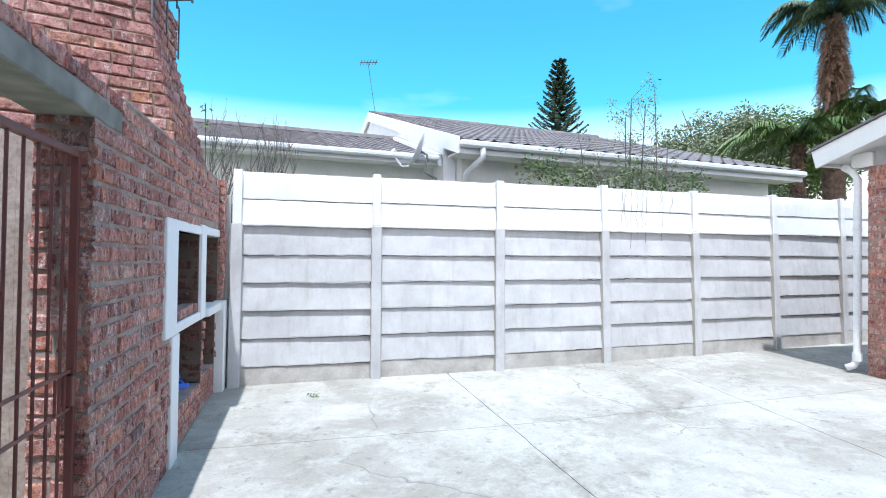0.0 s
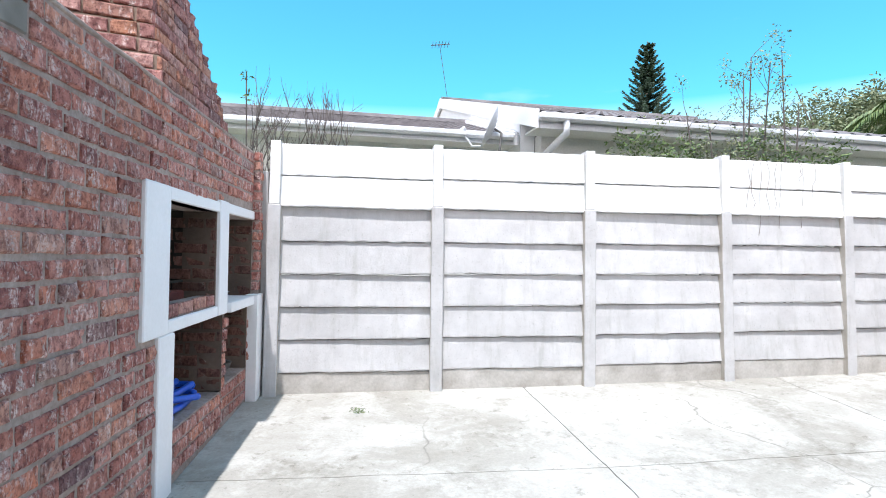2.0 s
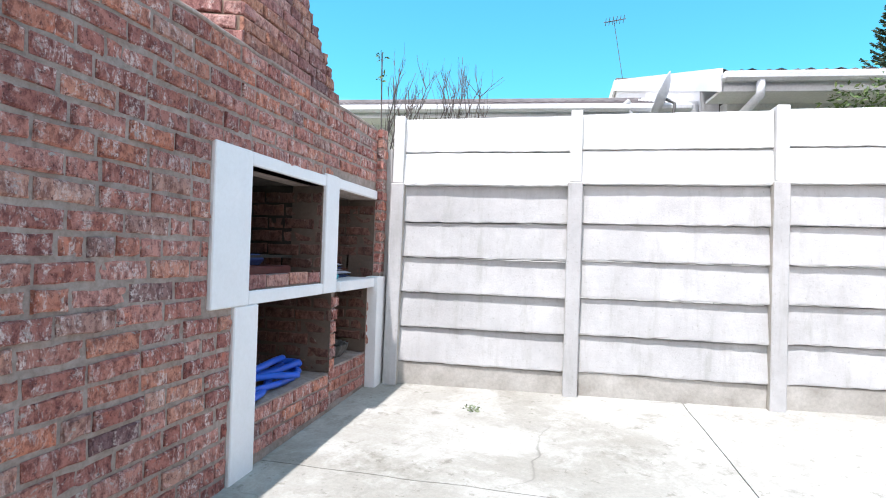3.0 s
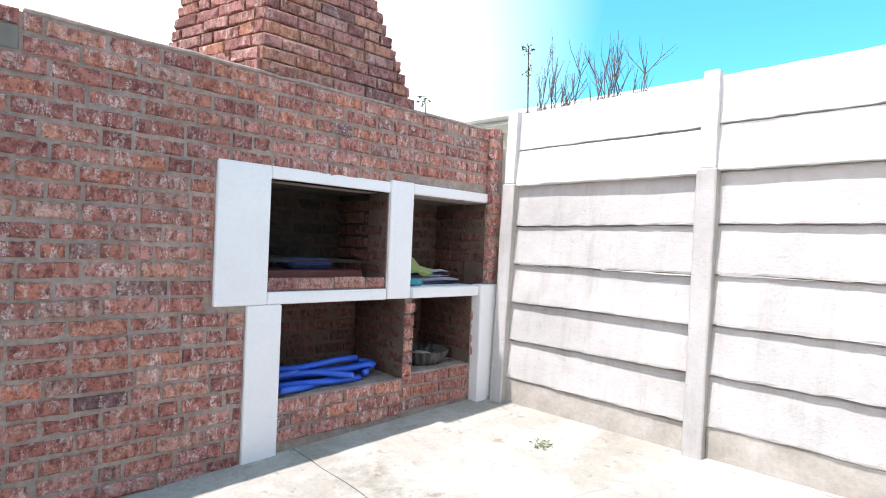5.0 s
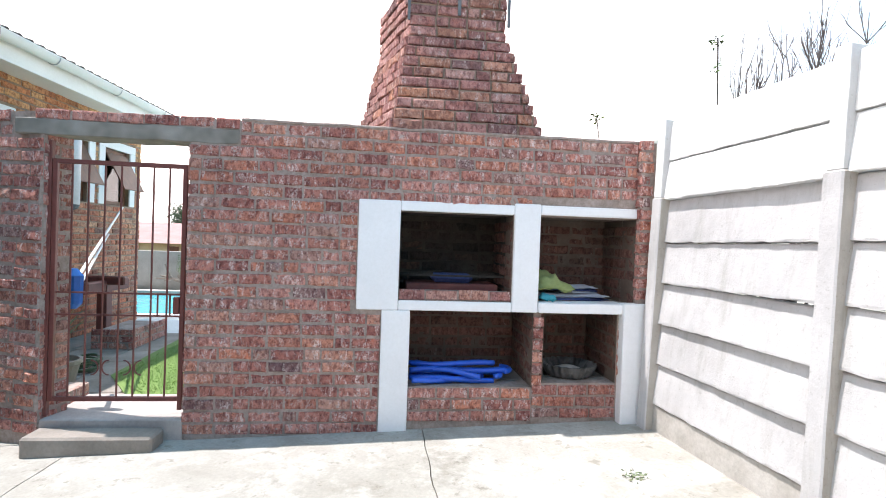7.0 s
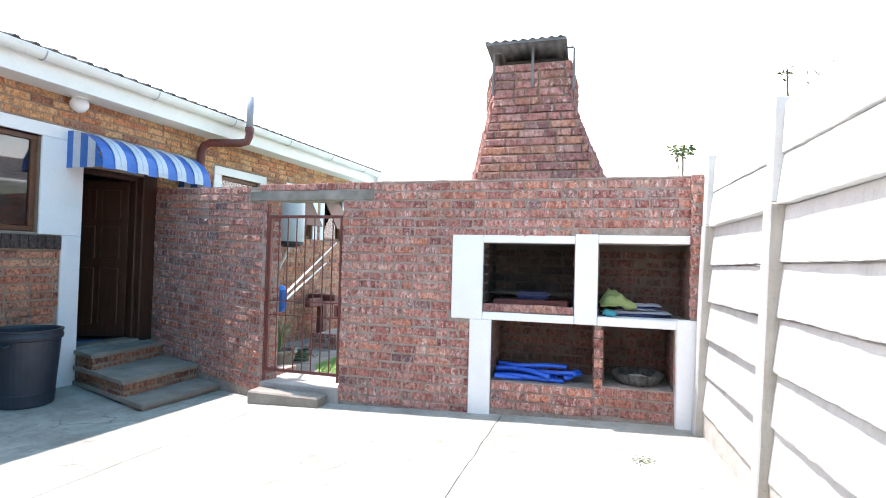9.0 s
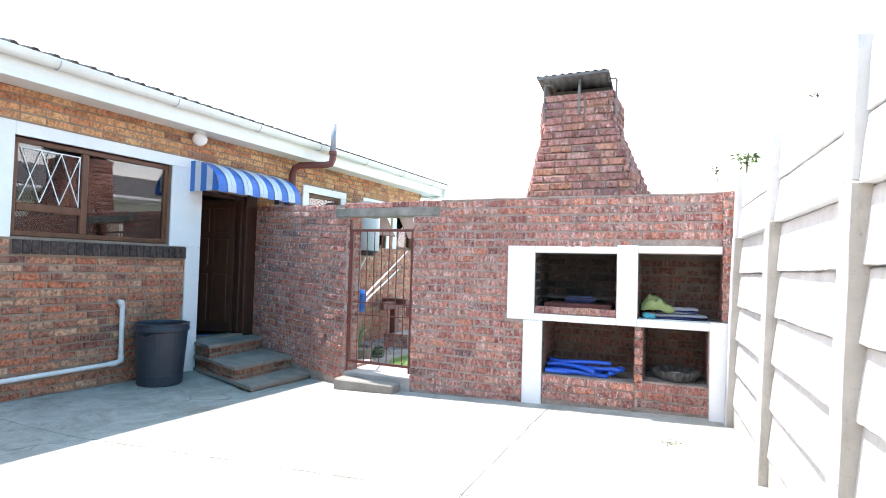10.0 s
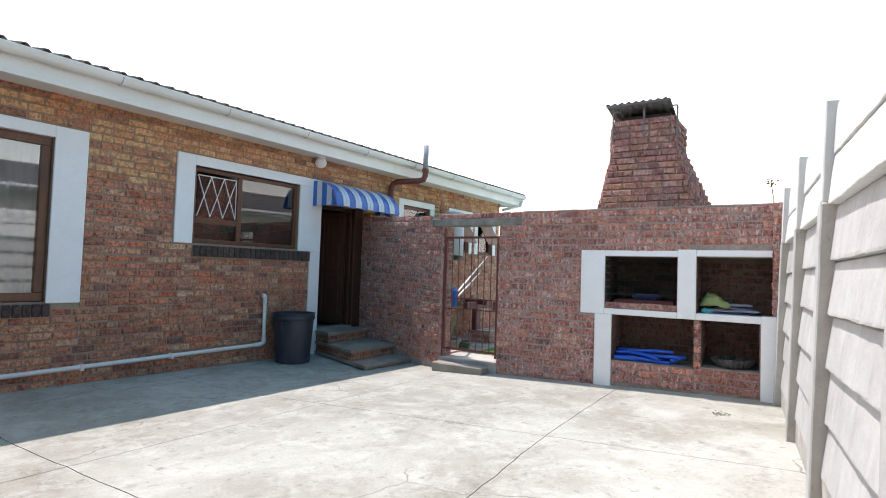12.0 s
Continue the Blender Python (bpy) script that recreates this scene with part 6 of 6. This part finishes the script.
spout = part("downpipe", tube([(GX - 0.06, 5.2, 2.58), (GX - 0.06, 5.1, 2.52), (GX - 0.06, 5.03, 2.42), (GX - 0.06, 5.03, 0.28), (GX - 0.08, 5.06, 0.20), (GX - 0.14, 5.10, 0.17)], 0.042, 12), M_PVC, garage, smooth=True)
for z in (0.75, 1.8):
    part("pipe_clip", tube([(GX - 0.06, 5.03, z), (GX - 0.06, 5.03, z + 0.04)], 0.05, 12), M_PVC, spout)
part("pipe_socket", tube([(GX - 0.06, 5.03, 0.26), (GX - 0.06, 5.03, 0.36)], 0.053, 12), M_PVC, spout)

# ---- garden beyond the gate ----
GZ = -0.13
path = thing("garden_path", None, "pale garden paving behind the gate", "pavement", kind="structure")
part("paving_sheet", box((-6.0, -1.6, -0.3), (-0.24, 0.95, GZ - 0.02)), M_PAVE, path)
for i in range(6):
    for j in range(4):
        x, y = -1.1 - 0.62 * i, -0.55 + 0.62 * j - 0.06 * i
        if y < 1.45:
            part("flagstone", box((x - 0.30, y - 0.30, GZ - 0.03), (x + 0.30, y + 0.30, GZ), 0.006), M_STEP, path)
terrace = part("pool_terrace", box((-10.8, -6.0, -0.3), (-4.3, 8.0, GZ - 0.005)), M_NWALL, None, "pale concrete pool terrace", category="terrace", kind="structure")
pool = thing("swimming_pool", None, "swimming pool with bright turquoise water", "pool", kind="structure")
part("coping", box((-9.2, -4.2, GZ - 0.004), (-5.9, 3.6, GZ + 0.05), 0.01), M_WHITE, pool)
part("water", box((-8.95, -3.95, GZ), (-6.15, 3.35, GZ + 0.054)), M_WATER, pool)
part("far_coping", box((-9.2, -4.2, GZ), (-8.96, 3.6, GZ + 0.16), 0.01), M_PAVE, pool)
lawn = thing("lawn", None, "short green lawn beside the paving", "lawn", kind="structure")
part("turf", prism([(-0.85, 1.95), (-0.85, 6.5), (-4.25, 6.5), (-4.25, 1.15), (-2.0, 1.2)], -0.3, GZ + 0.01), M_TURF, lawn)
rnd = random.Random(15)
vs, fs = [], []
for _ in range(60000):
    x, y = rnd.uniform(-4.2, -0.88), rnd.uniform(1.0, 4.2)
    if y < 1.2 + max(0, (x + 2.0) * 0.65) + 0.06:
        continue
    a, h = rnd.uniform(0, 6.28), rnd.uniform(0.004, 0.018)
    i = len(vs)
    vs += [(x - 0.006 * math.cos(a), y - 0.006 * math.sin(a), GZ), (x + 0.006 * math.cos(a), y + 0.006 * math.sin(a), GZ), (x + rnd.uniform(-0.02, 0.02), y + rnd.uniform(-0.02, 0.02), GZ + 0.01 + h)]
    fs.append((i, i + 1, i + 2))
me = bpy.data.meshes.new("grass")
me.from_pydata(vs, [], fs)
me.update()
g = new("grass", finish(me, M_BLADE))
g.parent = lawn
tagged(g, kind="stuff")
planter = thing("brick_planter", None, "low red brick planter wall beside the lawn", "planter")
part("core", box((-4.3, 0.35, -0.3), (-3.3, 0.85, 0.08)), M_MORTAR, planter)
lay_bricks(planter, Matrix(((0, 1, 0, -3.3), (1, 0, 0, 0), (0, 0, 1, 0), (0, 0, 0, 1))), 0.35, 0.85, GZ, 0.09, [], M_BRICK, lambda u, z: True, seed=95)
lay_bricks(planter, Matrix(((1, 0, 0, 0), (0, 1, 0, 0.85), (0, 0, 1, 0), (0, 0, 0, 1))), -4.3, -3.3, GZ, 0.09, [], M_BRICK, lambda u, z: True, seed=96)
edge = thing("brick_edging", None, "short brick edging beside the gate", "edging")
part("core", box((-1.15, 1.22, -0.3), (-0.30, 1.42, 0.03)), M_MORTAR, edge)
lay_bricks(edge, Matrix(((1, 0, 0, 0), (0, 1, 0, 1.42), (0, 0, 1, 0), (0, 0, 0, 1))), -1.15, -0.30, -0.13, 0.04, [], M_BRICK, lambda u, z: True, seed=97)

bound = part("wall_garden", box((-11.2, -14, -0.9), (-11.0, 9, 0.86), 0.01), M_GWALL, None, "grey garden boundary wall beyond the pool", category="wall", kind="structure")
far = thing("far_house", None, "yellow neighbouring house with faded red roof", "house")
part("wall", box((-25, -16, -1.5), (-18.6, -1.4, 0.95)), M_YWALL, far)
bm = bmesh.new()
v = [bm.verts.new(p) for p in ((-18.2, -17, 0.92), (-18.2, -0.9, 0.92), (-25.4, -0.9, 0.92), (-25.4, -17, 0.92), (-21.8, -13, 1.78), (-21.8, -5.2, 1.78))]
for f in ((0, 1, 5, 4), (1, 2, 5), (2, 3, 4, 5), (3, 0, 4), (3, 2, 1, 0)):
    bm.faces.new([v[k] for k in f])
part("roof", bm, M_PINKROOF, far)
for k in range(6):
    part("window", box((-18.61, -3.0 - 1.5 * k, 0.45), (-18.55, -2.6 - 1.5 * k, 0.80)), M_WOOD, far)
broad_tree((-27.0, -5.3, -2.2), 6.2, 2.2, 90, 81, "green tree beyond the far house", M_LEAFDARK)
broad_tree((-10.4, -0.6, -0.9), 2.0, 0.55, 34, 82, "small green shrub against the boundary wall", M_LEAFMIX)

# geyser, poles and pots by the house wall
tank = in_house("water_heater", "white and steel wall-mounted water heater tank", "water heater", at=(-3.45, 0.30, 1.62))
part("tank", add_lathe(bmesh.new(), [(0.001, 0.0), (0.2, 0.01), (0.235, 0.05), (0.24, 0.9), (0.22, 0.95), (0.001, 0.99)], 24), M_GREYPVC, tank, smooth=True)
part("base_cap", add_lathe(bmesh.new(), [(0.001, -0.06), (0.13, -0.05), (0.215, -0.005), (0.238, 0.04), (0.2, 0.045)], 24), M_BIN, tank)
part("wall_bracket", box((-0.15, -0.28, 0.2), (0.15, -0.2, 0.3)), M_GALV, tank)
part("outlet_pipe", tube([(0.0, 0, -0.05), (0.0, -0.1, -0.25), (0.0, -0.24, -0.5)], 0.02, 8), M_PVC, tank)
net = in_house("pool_pole", "white pool pole with blue net head leaning by the gate", "pool pole", "")
NETP = HOUSE.inverted() @ Vector((-0.30, 1.70, 0.93))
part("pole", tube([NETP, (-5.3, 0.10, 1.72)], 0.014, 8), M_PVC, net)
pole2 = in_house("pool_brush", "second white pool pole leaning on the house wall", "pool pole", "")
part("pole", tube([NETP + Vector((0.0, 0.03, -0.04)), (-4.9, 0.12, 1.30)], 0.014, 8), M_PVC, pole2)
head = part("net_head", add_lathe(bmesh.new(), [(0.05, -0.14), (0.09, -0.10), (0.095, 0.10), (0.05, 0.15)], 12, Matrix.Diagonal((0.4, 1, 1, 1))), M_BLUEPAINT, net, "blue plastic net head")
head.matrix_local = Matrix.Translation(NETP)
bench = in_house("garden_bench", "red-brown painted outdoor table on a single post", "table", at=(-4.55, 0.28, GZ))
part("post", box((-0.07, -0.07, -0.1), (0.07, 0.07, 0.72), 0.006), M_STEEL, bench)
part("cross_arm", box((-0.55, -0.06, 0.62), (0.50, 0.06, 0.78), 0.02), M_STEEL, bench)
part("brace", box((-0.06, -0.30, 0.72), (0.06, 0.30, 0.84), 0.02), M_STEEL, bench)
pot = thing("plant_pot", Matrix.Translation((-1.62, 0.86, GZ)), "weathered grey pot with spiky plant", "plant pot")
part("pot", add_lathe(bmesh.new(), [(0.17, 0), (0.22, 0.2), (0.24, 0.21), (0.24, 0.25), (0.21, 0.25), (0.2, 0.2), (0.001, 0.19)], 20), M_STEP, pot)
bm = bmesh.new()
rnd = random.Random(12)
for k in range(14):
    a = rnd.uniform(0, 6.28)
    ln = rnd.uniform(0.3, 0.6)
    add_tube(bm, [(0, 0, 0.2), (math.cos(a) * 0.08, math.sin(a) * 0.08, 0.2 + ln * 0.6), (math.cos(a) * 0.25, math.sin(a) * 0.25, 0.2 + ln)], 0.01, 5, True, [0.014, 0.01, 0.002])
part("spiky_leaves", bm, M_LEAFGREY, pot)
coil = thing("garden_hose", Matrix.Translation((-2.2, 0.80, GZ)), "coiled green garden hose on the paving", "hose")
bm = bmesh.new()
for k in range(7):
    r = 0.16 + 0.012 * (k % 3)
    add_tube(bm, [(r * math.cos(a) + 0.03 * math.sin(k), r * math.sin(a), 0.015 + 0.02 * k + 0.01 * math.sin(3 * a + k)) for a in [2 * math.pi * q / 20 for q in range(21)]], 0.011, 6)
part("coil", bm, M_LEAFDARK, coil)
